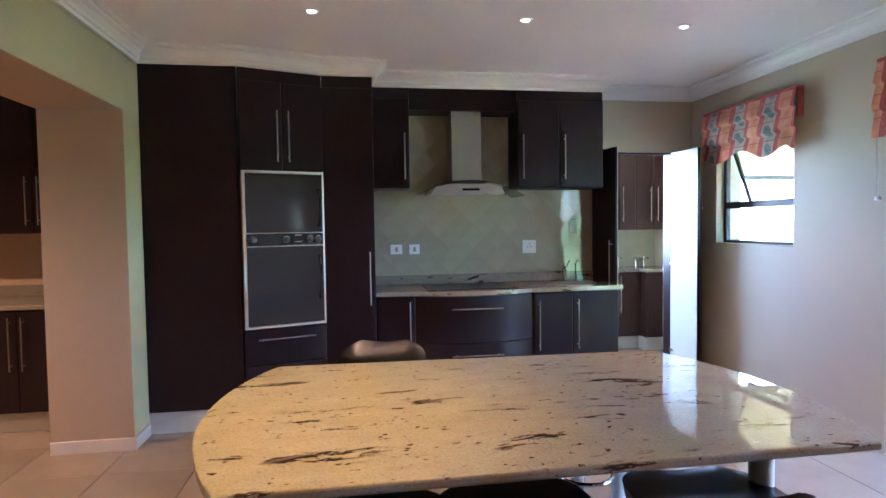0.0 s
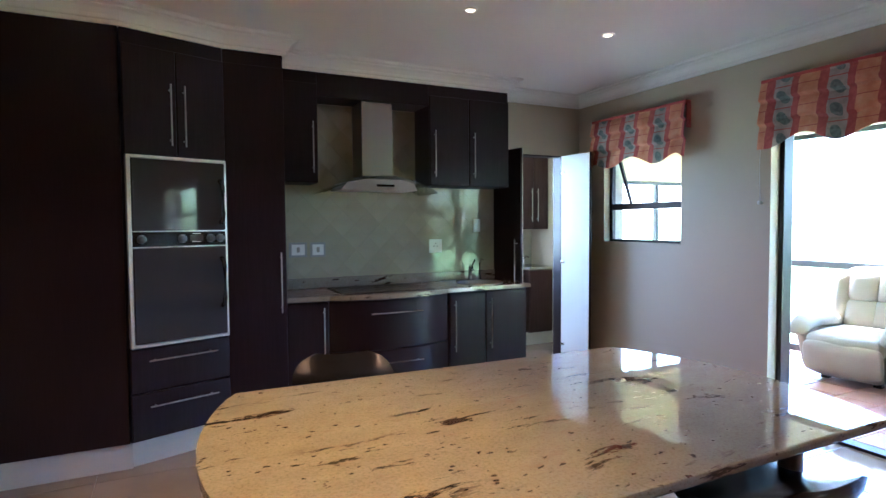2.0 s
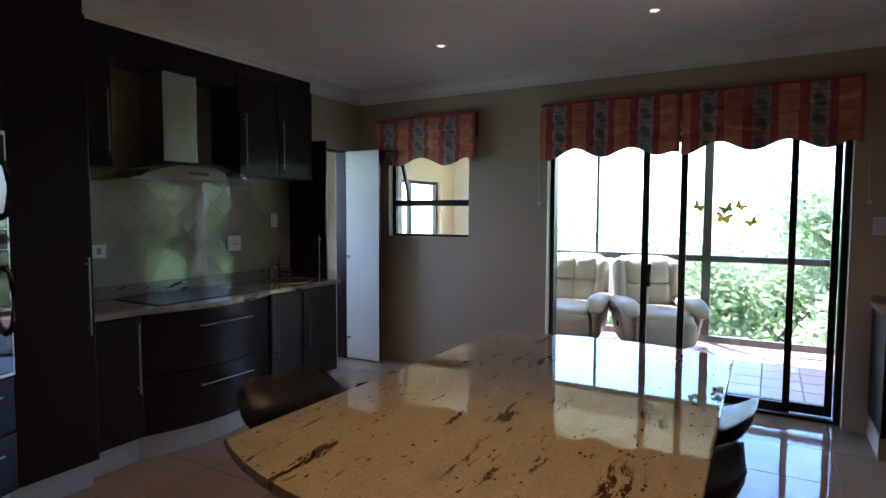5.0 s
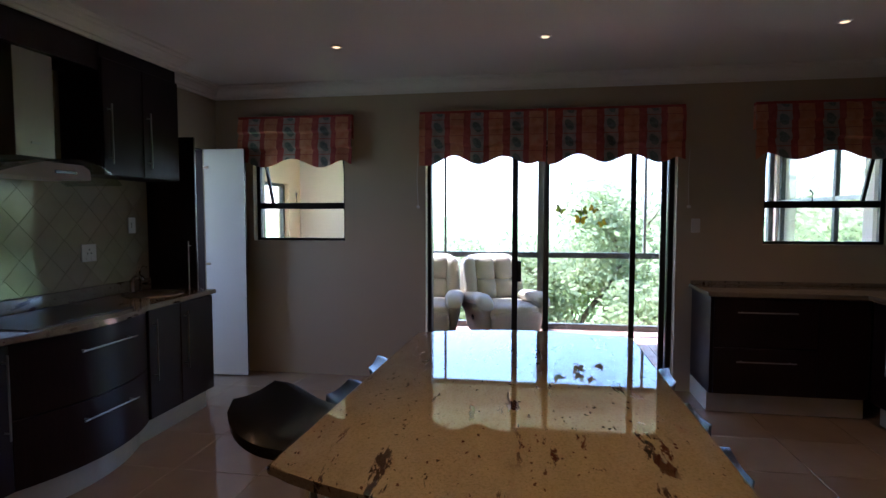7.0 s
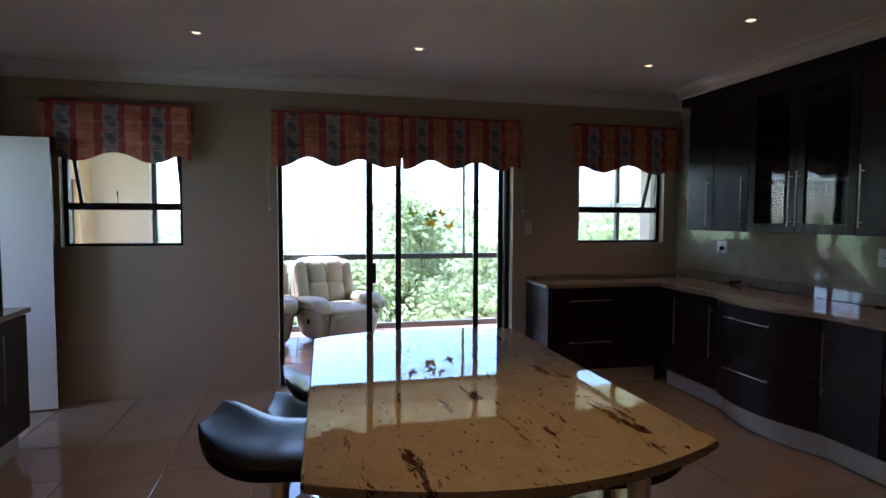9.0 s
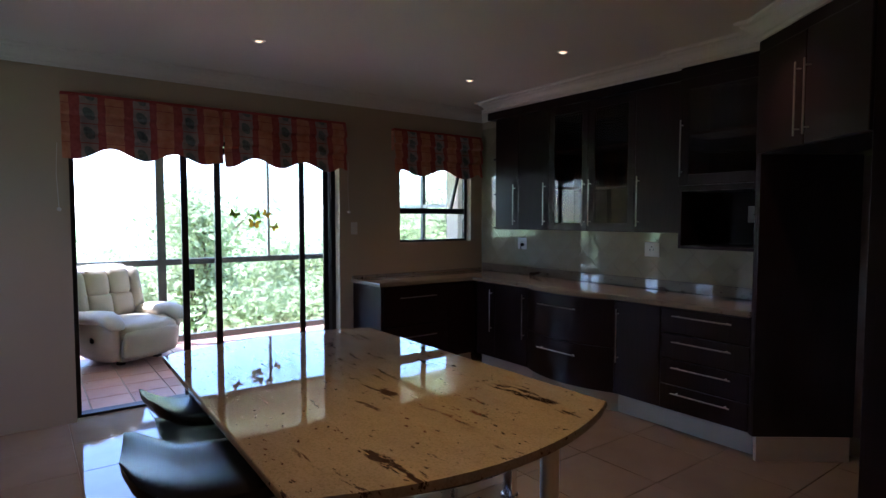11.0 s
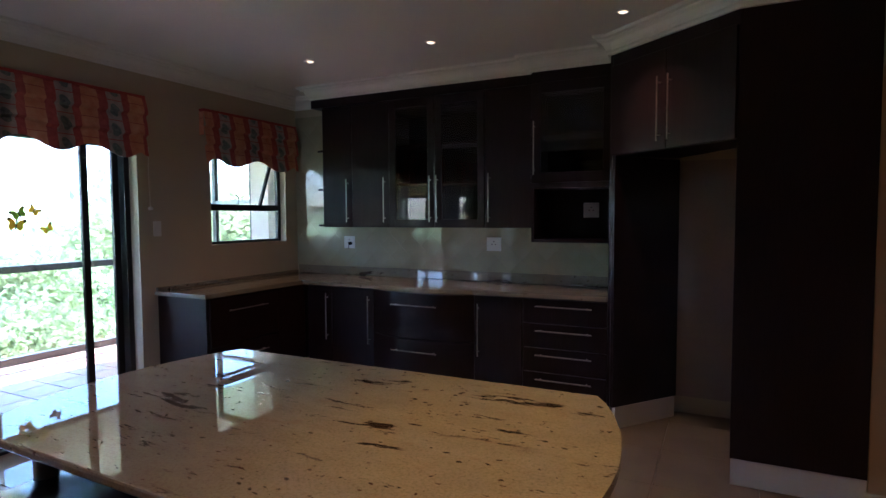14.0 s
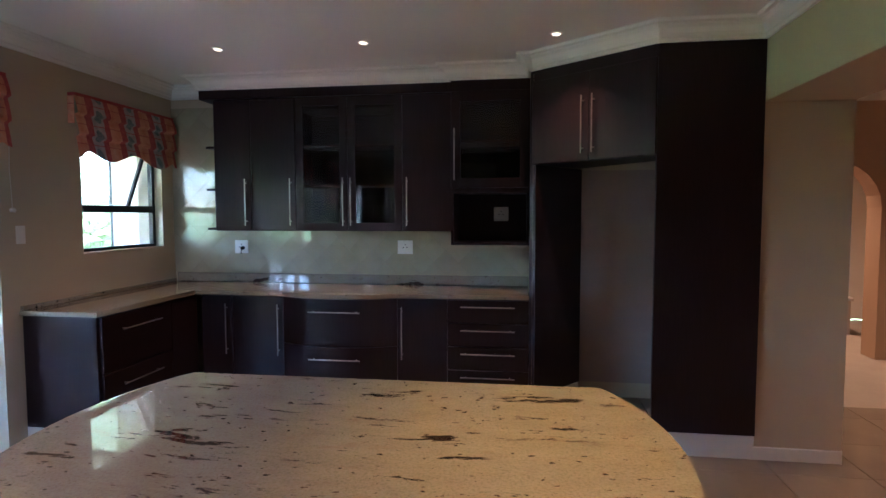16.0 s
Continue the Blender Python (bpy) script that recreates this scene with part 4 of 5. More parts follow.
# ---- windows, sliding door ----
def kitchen_window(name, y0, y1, label):
    """Steel window with a fixed lower pane and an opening upper sash, set back in the wall."""
    z0, z1, zm = 1.215, 2.06, 1.545
    t = thing(name, pose(XE + 0.07, (y0 + y1) / 2, z0), label, "window")
    tagged(t, kind="structure")
    w = (y1 - y0) / 2
    h = z1 - z0
    bm = bmesh.new()
    for a in ((-w, -w + 0.035, 0.035, h), (w - 0.035, w, 0.035, h), (-w, w, 0, 0.035), (-w, w, h - 0.03, h), (-w + 0.035, w - 0.035, zm - z0 - 0.028, zm - z0 + 0.028)):
        add_box(bm, 0, 0.04, a[0], a[1], a[2], a[3], 0.003)
    part("window_frame", bm, BRONZE, t, "dark bronze frame")
    g = part("pane", box(0.018, 0.022, -w + 0.034, w - 0.034, 0.034, zm - z0 - 0.027), PANE, t)
    g.visible_shadow = False
    # upper sash, pushed open at the foot
    s = new("sash")
    s.parent = t
    s.matrix_basis = pose(0.052, 0, h - 0.03, 0, -20, 0)
    hs = h - 0.03 - (zm - z0) + 0.03
    bm = bmesh.new()
    for a in ((-w + 0.04, -w + 0.068, -hs, 0), (w - 0.068, w - 0.04, -hs, 0), (-w + 0.068, w - 0.068, -hs, -hs + 0.03), (-w + 0.068, w - 0.068, -0.028, 0)):
        add_box(bm, -0.012, 0.012, a[0], a[1], a[2], a[3], 0.002)
    f = part("sash_frame", bm, BRONZE, t, "dark bronze opening sash")
    f.matrix_basis = s.matrix_basis.copy()
    g = part("pane", box(-0.002, 0.002, -w + 0.066, w - 0.066, -hs + 0.028, -0.026), PANE, t)
    g.matrix_basis = s.matrix_basis.copy()
    g.visible_shadow = False
    bpy.data.objects.remove(s)
    part("stay", tube([(0.03, 0.06, zm - z0 + 0.03), (0.02, 0.06, zm - z0 + 0.09), (0.05, 0.07, zm - z0 + 0.12)], 0.006, 6), BRONZE, t, "window stay")
    part("sill", box(-0.075, 0.0, -w + 0.001, w - 0.001, 0.0005, 0.012, 0.003), PAINT, t)
    return t


kitchen_window("window_1", *WIN1, "bronze steel window with its top sash ajar")
kitchen_window("window_3", *WIN3, "bronze steel window with its top sash ajar")

t = tagged(thing("door_3", pose(XE + 0.09, 0, 0), "sliding glass door with bronze frame, slid partly open", "sliding door"), kind="structure")
y0, y1 = SLIDE
bm = bmesh.new()
for a in ((y0, y0 + 0.04, 0.02, 2.06), (y1 - 0.035, y1, 0.02, 2.06), (y0, y1, 2.06, 2.10), (y0, y1, 0.0, 0.02)):
    add_box(bm, 0, 0.10, a[0], a[1], a[2], a[3], 0.003)
part("outer_frame", bm, BRONZE, t, "dark bronze frame")
for nm, a, b, x in (("sliding_leaf", 1.02, 2.06, 0.012), ("fixed_leaf", 0.765, 1.79, 0.06)):
    bm = bmesh.new()
    for c in ((a, a + 0.045, 0.03, 2.05), (b - 0.05, b, 0.03, 2.05), (a + 0.045, b - 0.05, 0.03, 0.10), (a + 0.045, b - 0.05, 2.0, 2.05)):
        add_box(bm, x, x + 0.032, c[0], c[1], c[2], c[3], 0.003)
    leaf = part(nm, bm, BRONZE, t, "dark bronze leaf frame")
    g = part("pane", box(x + 0.014, x + 0.018, a + 0.044, b - 0.049, 0.098, 2.002), PANE, leaf)
    g.visible_shadow = False
    if nm == "sliding_leaf":
        part("door_handle", box(-0.026, x, b - 0.082, b - 0.044, 0.88, 1.06, 0.005), BLACK, leaf, "black pull handle")


def butterfly(y, z, s, turn, wing, body):
    t = thing("butterfly_sticker", pose(XE + 0.10, y, z, turn, 0, 0), "small yellow butterfly sticker on the glass door", "sticker", "butterfly stickers")
    for sg in (1, -1):
        bm = bmesh.new()
        pts = [(0, 0), (0.25, 0.5), (0.75, 0.75), (0.95, 0.5), (0.6, 0.15), (0.7, -0.2), (0.45, -0.55), (0.12, -0.3)]
        vs = [bm.verts.new((0.0, sg * a * s, b * s)) for a, b in pts]
        ws = [bm.verts.new((-0.0015, sg * a * s, b * s)) for a, b in pts]
        bm.faces.new(vs)
        bm.faces.new(ws)
        for i in range(len(pts)):
            k = (i + 1) % len(pts)
            bm.faces.new((vs[i], vs[k], ws[k], ws[i]))
        part("wing", bm, wing, t)
        part("wing_edge", box(-0.0028, -0.0018, *sorted((sg * 0.62 * s, sg * 0.86 * s)), 0.42 * s, 0.66 * s), DARKFILM, t)
    part("body", box(-0.004, -0.0005, -0.07 * s, 0.07 * s, -0.5 * s, 0.55 * s, 0.0012), body, t)


butterfly(1.651, 1.500, 0.052, 30, GREENFILM, DARKFILM)
butterfly(1.462, 1.485, 0.055, -25, GREENFILM, DARKFILM)
butterfly(1.480, 1.415, 0.062, 10, YELLOW, DARKFILM)
butterfly(1.375, 1.505, 0.045, 35, YELLOW, DARKFILM)
butterfly(1.295, 1.388, 0.046, -30, YELLOW, GREENFILM)


# ---- roman blinds ----
def blind(y0, y1, z1, drop, waves, phase):
    t = thing("roman_blind", pose(XE - 0.003, y0, 0), "gathered red and orange patterned roman blind with scalloped hem", "blind", "roman blinds")
    w = y1 - y0
    bm = bmesh.new()
    nu, nv = max(24, int(w * 44)), 44
    grid, gridb = [], []
    for i in range(nu + 1):
        u = i / nu
        s = 0.5 - 0.5 * math.cos(2 * math.pi * waves * u + phase)
        row, rowb = [], []
        for j in range(nv + 1):
            v = j / nv
            k = (2.75 * v + 0.04 * math.sin(7 * u + 1)) % 1.0
            fold = 0.034 * k ** 0.7 * min(1.0, (1 - k) / 0.10)
            hem = 0.075 * s * v ** 3 + 0.06 * v ** 3 * (math.exp(-(w * u / 0.05) ** 2) + math.exp(-(w * (1 - u) / 0.05) ** 2)) * (1 - s)
            sag = 0.004 * math.sin(17 * u + 5 * v) + 0.003 * math.sin(41 * u + 3)
            x = -0.055 - fold - sag - 0.01 * s * v
            z = z1 - 0.02 - (drop - 0.02) * v - hem + 0.006 * math.sin(9 * u + 2) * v
            y = w * u + 0.008 * math.sin(6 * v + 3) * (1 if 0 < i < nu else 0)
            row.append(bm.verts.new((x, y, z)))
            rowb.append(bm.verts.new((x + 0.004, y, z)))
        grid.append(row)
        gridb.append(rowb)
    for i in range(nu):
        for j in range(nv):
            bm.faces.new((grid[i][j], grid[i + 1][j], grid[i + 1][j + 1], grid[i][j + 1]))
            bm.faces.new((gridb[i][j], gridb[i][j + 1], gridb[i + 1][j + 1], gridb[i + 1][j]))
        for g in (0, nv):
            bm.faces.new((grid[i][g], gridb[i][g], gridb[i + 1][g], grid[i + 1][g]))
    for i in (0, nu):
        for j in range(nv):
            bm.faces.new((grid[i][j], grid[i][j + 1], gridb[i][j + 1], gridb[i][j]))
    part("cloth", bm, CLOTH, t, "red, orange and grey-blue leaf print cotton", True)
    for a in (0.001, w - 0.005):
        part("return", box(-0.05, 0.0, a, a + 0.004, z1 - drop * 0.55, z1 - 0.024), CLOTH, t)
    part("head_rail", box(-0.062, 0.0, 0.0, w, z1 - 0.022, z1, 0.005), CLOTH_RAIL, t, "red covered head rail")
    return t


blind(3.46, 4.53, 2.345, 0.385, 2.0, 0.0)
blind(1.775, 2.85, 2.345, 0.385, 2.5, 1.2)
blind(0.68, 1.765, 2.345, 0.385, 2.5, 0.4)
blind(-0.95, 0.16, 2.345, 0.385, 2.0, 0.3)
for y, z in ((2.875, 1.532), (0.63, 1.528), (4.62, 1.53)):
    t = thing("cord_cleat", pose(XE - 0.001, y, z), "small white cord cleat on the wall", "cleat")
    part("cleat", tube([(0, 0, 0), (-0.018, 0, 0), (-0.024, 0, 0), (-0.026, 0, 0)], [0.012, 0.008, 0.014, 0.01], 10), PLASTIC, t, "", True)
    part("cord", tube([(-0.012, 0.0, 0.0), (-0.012, 0.01, 0.25), (-0.01, 0.0, 0.46)], 0.0018, 5), PLASTIC, t)

# ---- downlights ----
LAMPS = [(x, y) for y in (3.235, 1.805, 0.025) for x in (-0.38, 0.868, 1.892) if (x, y) != (0.868, 1.805)]
for x, y in LAMPS + [(-3.4, 3.2), (-3.4, 1.9), (-3.4, -0.8), (-3.3, -3.7)]:
    t = thing("downlight", pose(x, y, H), "small round recessed ceiling downlight, lit", "downlight", "ceiling downlights")
    part("ring", lathe([(0.042, -0.0005), (0.042, -0.005), (0.030, -0.008), (0.026, -0.003)], 24), WHITE, t, "white ring", True)
    part("bulb", lathe([(0.025, -0.0035), (0.020, -0.0075), (0.006, -0.009)], 20), LAMPGLOW, t, "glowing lamp", True)
    s = new("lamp", bpy.data.lights.new("lamp", "SPOT"))
    over_table, far_room = (x, y) == (-0.38, 1.805), x < -2
    s.data.energy = 8.2 if over_table else {3.2: 7.5, -3.7: 11.0}.get(y, 5.5) if far_room else 2.0
    s.data.color = (1.0, 0.505, 0.10) if over_table else (1.0, 0.50, 0.20)
    s.data.spot_size, s.data.spot_blend, s.data.shadow_soft_size = radians(68 if over_table else 130 if far_room else 100), 1.0, 0.03
    s.matrix_world = pose(x, y, H - 0.02)

# ---- sunroom beyond the sliding door ----
bm = bmesh.new()
add_box(bm, XE + WALL, 3.46, 5.0, 5.15, 0, 2.55)
add_box(bm, 4.95, SUN_X + 0.2, 5.0, 5.15, 0, 2.55)
add_box(bm, 3.46, 4.95, 5.0, 5.15, 0, 0.9)
add_box(bm, 3.46, 4.95, 5.0, 5.15, 1.86, 2.55)
structure("wall_sunroom_north", bm, SUNWALL, "warm yellow painted sunroom end wall with a window", "wall")
structure("pier_sunroom_north", box(SUN_X - 0.02, SUN_X + 0.2, 4.38, 4.999, 0, 2.55), PIER, "pale painted corner pier", "pier")
structure("pier_sunroom_south", box(XE + WALL, 3.49, -1.06, -0.94, 0, 2.55), PIER, "pale painted wall stub beside the window", "pier")
structure("pier_sunroom_corner", box(SUN_X, SUN_X + 0.2, -1.16, -0.94, 0, 2.55), PIER, "pale painted corner pier", "pier")
structure("wall_sunroom_south_header", box(3.491, SUN_X - 0.001, -1.06, -0.94, 2.32, 2.55), PIER, "painted header over the glazing", "wall")
structure("wall_sunroom_header", box(SUN_X, SUN_X + 0.2, -0.939, 4.379, 2.32, 2.55), PIER, "painted header over the glazing", "wall")


def glazing(name, y0, y1, z0, z1, posts, rails, label):
    t = tagged(thing(name, pose(SUN_X + 0.06, 0, 0), label, "window"), kind="structure")
    bm = bmesh.new()
    add_box(bm, 0, 0.07, y0, y1, z1 - 0.05, z1)
    add_box(bm, 0, 0.07, y0, y1, z0, z0 + 0.07)
    add_box(bm, 0, 0.07, y0, y0 + 0.05, z0 + 0.07, z1 - 0.05)
    add_box(bm, 0, 0.07, y1 - 0.05, y1, z0 + 0.07, z1 - 0.05)
    part("outer_frame", bm, BRONZE2, t, "dark bronze frame")
    for r in rails:
        part("rail", box(0.002, 0.068, y0 + 0.05, y1 - 0.05, r - 0.035, r + 0.035), BRONZE2, t, "dark bronze rail")
    for p, hw, mat_, lo in posts:
        part("post", box(0.012, 0.058, p - hw, p + hw, lo, z1 - 0.05), mat_, t)
    zs = [z0 + 0.07] + [r for r in rails] + [z1 - 0.05]
    for a, b in zip(zs, zs[1:]):
        g = part("pane", box(0.028, 0.032, y0 + 0.05, y1 - 0.05, a, b), PANE, t)
        g.visible_shadow = False
    return t


glazing("window_2", -0.938, 4.378, 0.0, 2.32, [(1.79, 0.045, BRONZE2, 0.07), (0.52, 0.016, GREYALU, 0.985), (3.03, 0.014, BRONZE2, 0.985)], [0.95], "tall bronze framed sunroom glazing with a mid rail")
g4 = tagged(thing("window_4", pose(0, 5.06, 0), "bronze framed window in the sunroom end wall", "window"), kind="structure")
bm = bmesh.new()
for a in ((3.46, 3.50, 0.9, 1.86), (4.91, 4.95, 0.9, 1.86), (3.50, 4.91, 0.9, 0.94), (3.50, 4.91, 1.82, 1.86), (4.27, 4.31, 0.94, 1.82)):
    add_box(bm, a[0], a[1], 0, 0.05, a[2], a[3])
part("outer_frame", bm, BRONZE2, g4, "dark bronze frame")
part("pane", box(3.50, 4.91, 0.022, 0.026, 0.94, 1.82), PANE, g4).visible_shadow = False

g6 = tagged(thing("window_6", pose(0, -1.02, 0), "bronze framed glazing at the sunroom's end", "window"), kind="structure")
bm = bmesh.new()
for a in ((3.495, 3.54, 0, 2.31), (5.26, 5.315, 0, 2.31), (3.54, 5.26, 0, 0.06), (3.54, 5.26, 2.27, 2.31), (3.54, 5.26, 0.92, 0.98)):
    add_box(bm, a[0], a[1], 0, 0.05, a[2], a[3])
part("outer_frame", bm, BRONZE2, g6, "dark bronze frame")
part("post", box(4.04, 4.09, 0.004, 0.046, 0.98, 2.27), BRONZE2, g6)
part("rail", box(3.54, 5.26, 0.006, 0.044, 1.60, 1.64), GREYALU, g6, "light grey rail")
part("pane", box(3.54, 5.26, 0.022, 0.026, 0.06, 2.27), PANE, g6).visible_shadow = False


# ---- cream recliners ----
def soft(bm, x0, x1, y0, y1, z0, z1, r, puff=0.0):
    """A padded block: rounded and swollen."""
    k = bmesh.new()
    bmesh.ops.create_cube(k, size=1)
    bmesh.ops.subdivide_edges(k, edges=list(k.edges), cuts=7, use_grid_fill=True)
    sx, sy, sz = (x1 - x0) / 2, (y1 - y0) / 2, (z1 - z0) / 2
    cx, cy, cz = (x0 + x1) / 2, (y0 + y1) / 2, (z0 + z1) / 2
    for v in k.verts:
        p = Vector((v.co.x * 2 * sx, v.co.y * 2 * sy, v.co.z * 2 * sz))
        c = Vector((max(-sx + r, min(sx - r, p.x)), max(-sy + r, min(sy - r, p.y)), max(-sz + r, min(sz - r, p.z))))
        d = p - c
        if d.length > 1e-6:
            p = c + d.normalized() * r
        a, b, e = p.x / sx, p.y / sy, p.z / sz
        p += Vector((a * (1 - b * b) * (1 - e * e), b * (1 - a * a) * (1 - e * e), e * (1 - a * a) * (1 - b * b))) * puff
        w = noise.noise(Vector((p.x * 7 + cx * 9, p.y * 7, p.z * 7 + cz * 5))) * 0.006 + noise.noise(Vector((p.x * 22 + cx * 9, p.y * 16, p.z * 22 + cz * 5))) * 0.003
        v.co = p + p.normalized() * w + Vector((cx, cy, cz))
    me = bpy.data.meshes.new("soft")
    k.to_mesh(me)
    k.free()
    bm.from_mesh(me)
    bpy.data.meshes.remove(me)
    return bm


def turned(bm, m):
    bmesh.ops.transform(bm, matrix=m, verts=bm.verts)
    return bm


def tapered(bm, z_top, kx, ky):
    """Narrows a padded block towards the floor."""
    for v in bm.verts:
        f = max(0.0, 1 - v.co.z / z_top)
        v.co.x *= 1 - kx * f
        v.co.y *= 1 - ky * f
    return bm


def recliner():
    """Front towards -y."""
    t = thing("recliner", pose(0, 0, 0), "padded cream leather recliner armchair in the sunroom", "armchair", "sunroom recliners")
    part("base", tapered(soft(bmesh.new(), -0.30, 0.30, -0.40, 0.34, 0.03, 0.28, 0.06, 0.015), 0.28, 0.12, 0.18), CREAM, t, "", True)
    part("seat", soft(bmesh.new(), -0.29, 0.29, -0.46, 0.22, 0.25, 0.43, 0.075, 0.025), CREAM, t, "plump seat cushion", True)
    part("footrest", turned(soft(bmesh.new(), -0.285, 0.285, -0.05, 0.05, -0.15, 0.13, 0.048, 0.018), pose(0, -0.425, 0.235, 14, 0, 0)), CREAM, t, "padded footrest flap", True)
    for s in (-1, 1):
        arm = part("arm", tapered(soft(bmesh.new(), *sorted((s * 0.27, s * 0.42)), -0.40, 0.34, 0.05, 0.46, 0.07, 0.02), 0.46, 0.16, 0.24), CREAM, t, "", True)
        pad = soft(bmesh.new(), -0.10, 0.10, -0.40, 0.30, -0.05, 0.06, 0.055, 0.015)
        for v in pad.verts:
            v.co.z -= 0.9 * max(0.0, -0.22 - v.co.y) ** 1.6 * 1.6
        part("arm_pad", turned(pad, pose(s * 0.352, -0.02, 0.475, -4, 0, 0)), CREAM, arm, "rolled arm pad", True)
    lean = pose(0, 0.25, 0.40, -15, 0, 0)
    shell = soft(bmesh.new(), -0.40, 0.40, -0.03, 0.17, -0.12, 0.58, 0.10, 0.03)
    for v in shell.verts:
        v.co.x *= 1 - 0.12 * max(0.0, v.co.z) / 0.6
    back = part("backrest", turned(shell, lean), CREAM, t, "", True)
    for s in (-1, 1):
        part("head_cushion", turned(soft(bmesh.new(), *sorted((s * -0.002, s * 0.235)), -0.105, 0.03, 0.25, 0.535, 0.05, 0.02), lean), CREAM, back, "", True)
        part("side_wing", turned(soft(bmesh.new(), *sorted((s * 0.225, s * 0.375)), -0.095, 0.06, 0.02, 0.53, 0.065, 0.014), lean), CREAM, back, "", True)
        part("lumbar_cushion", turned(soft(bmesh.new(), *sorted((s * -0.02, s * 0.245)), -0.10, 0.03, 0.0, 0.265, 0.05, 0.015), lean), CREAM, back, "", True)
    part("lever", tube([(-0.385, -0.10, 0.27), (-0.415, -0.10, 0.27)], 0.03, 12), BLACK, t, "dark release lever")
    for sx in (-1, 1):
        for sy in (-1, 1):
            part("foot", box(sx * 0.20 - 0.03, sx * 0.20 + 0.03, sy * 0.22 - 0.03, sy * 0.22 + 0.03, 0, 0.06), BLACK, t)
    return t


r1 = recliner()
r1.matrix_basis = pose(4.86, 2.25, 0, 0, 0, -64)
copy_thing(r1, pose(4.80, 3.17, 0, 0, 0, -84))

# ---- scullery behind the double doors ----
SX, SY = 3.32, 6.15
bm = bmesh.new()
add_box(bm, 1.2, 1.35, SY, SY + 0.15, 0, H)
add_box(bm, 2.35, SX, SY, SY + 0.15, 0, H)
add_box(bm, 1.35, 2.35, SY, SY + 0.15, 0, 0.95)
add_box(bm, 1.35, 2.35, SY, SY + 0.15, 2.35, H)
structure("wall_scullery_north", bm, PAINT, "pale scullery wall with an unseen window opening added for daylight", "wall")
structure("wall_scullery_west", box(1.05, 1.2, YN + 0.14, SY + 0.15, 0, H), PAINT, "plain scullery wall", "wall")
structure("wall_scullery_east", box(SX, SX + 0.15, 5.151, SY + 0.15, 0, H), PAINT, "plain scullery wall", "wall")
structure("wall_scullery_south", box(XE + 0.001, SX, YN + 0.141, 4.999, 0, H), PAINT, "short scullery wall", "wall")
structure("floor_scullery", box(XE + WALL + 0.001, SX + 0.15, 5.151, SY + 0.15, -0.3, -0.008), GROUT, "grout bed under the scullery tiles", "floor")
structure("ceiling_scullery", box(XE + WALL + 0.001, SX + 0.15, 5.151, SY + 0.15, H, H + 0.2), CEIL, "white scullery ceiling", "ceiling")
# out of view; this window is added so that daylight reaches the scullery
t = tagged(thing("window_5", pose(1.85, SY + 0.06, 0.95), "unseen bronze framed window added to let daylight into the scullery", "window"), kind="structure")
bm = bmesh.new()
for a in ((-0.50, -0.46, 0, 1.4), (0.46, 0.50, 0, 1.4), (-0.46, 0.46, 0, 0.04), (-0.46, 0.46, 1.36, 1.4), (-0.46, 0.46, 0.68, 0.72)):
    add_box(bm, a[0], a[1], 0, 0.05, a[2], a[3])
part("window_frame", bm, BRONZE, t, "dark bronze frame")
part("pane", box(-0.46, 0.46, 0.022, 0.026, 0.04, 1.36), PANE, t).visible_shadow = False

# fill lamp added in the window opening to brighten the scullery
fill_lamp = new("scullery_fill", bpy.data.lights.new("scullery_fill", "AREA"))
fill_lamp.data.shape, fill_lamp.data.size, fill_lamp.data.size_y, fill_lamp.data.energy = "RECTANGLE", 0.9, 1.3, 1.35
fill_lamp.matrix_world = pose(1.85, SY + 0.05, 1.65, -90, 0, 0)
base_unit(pose(2.35, 5.78, 0), 0.60, SY - 5.782, [(0, 0.31, 0.155, 0.862, ("r", 0.42, 0.82)), (0.31, 0.60, 0.155, 0.862, ("l", 0.42, 0.82))], "reddish brown scullery base cupboard", wood=REDWOOD)
base_unit(pose(2.952, 5.66, 0), 0.366, SY - 5.662, [(0, 0.366, 0.155, 0.862, None)], "reddish brown scullery base unit end panel", wood=REDWOOD)
t = thing("worktop", pose(0, 0, 0.868), "granite scullery worktop with taps", "worktop")
part("slab", prism([(2.35, 5.75), (2.93, 5.75), (2.93, 5.63), (SX - 0.002, 5.63), (SX - 0.002, SY - 0.002), (2.35, SY - 0.002)], 0, 0.032, 0.005), GRANITE, t)
wall_unit(pose(2.50, SY - 0.33, 0), 0.818, 0.328, 1.33, 2.40, [(0.205 * i, 0.205 * (i + 1), 1.33, 2.39, ("r" if i % 2 == 0 else "l", 1.42, 1.80)) for i in range(4)], "reddish brown wooden scullery wall cupboard", wood=REDWOOD)
for x in (2.72, 2.80, 3.02, 3.12):
    t = thing("pillar_tap", pose(x, 6.02, 0.901), "small chrome scullery tap", "tap", "scullery taps")
    part("stem", lathe([(0.02, 0), (0.012, 0.01), (0.012, 0.09), (0.018, 0.095), (0.006, 0.12)], 12), CHROME, t, "", True)
    part("spout", tube([(0, 0, 0.07), (0, -0.06, 0.11), (0, -0.10, 0.09)], 0.009, 8), CHROME, t, "", True)
    part("cross_head", box(-0.03, 0.03, -0.006, 0.006, 0.10, 0.112, 0.003), CHROME, t)

# ---- west room ----
structure("wall_west_room_far", box(-7.2, -7.0, -5.0, 7.1, 0, H), WARM, "warm tan painted wall of the next room", "wall")
structure("wall_west_room_north", box(-7.0, XW2 - 0.001, 4.80, 4.95, 0, H), WARM, "warm tan painted wall behind cabinets", "wall")
bm = bmesh.new()
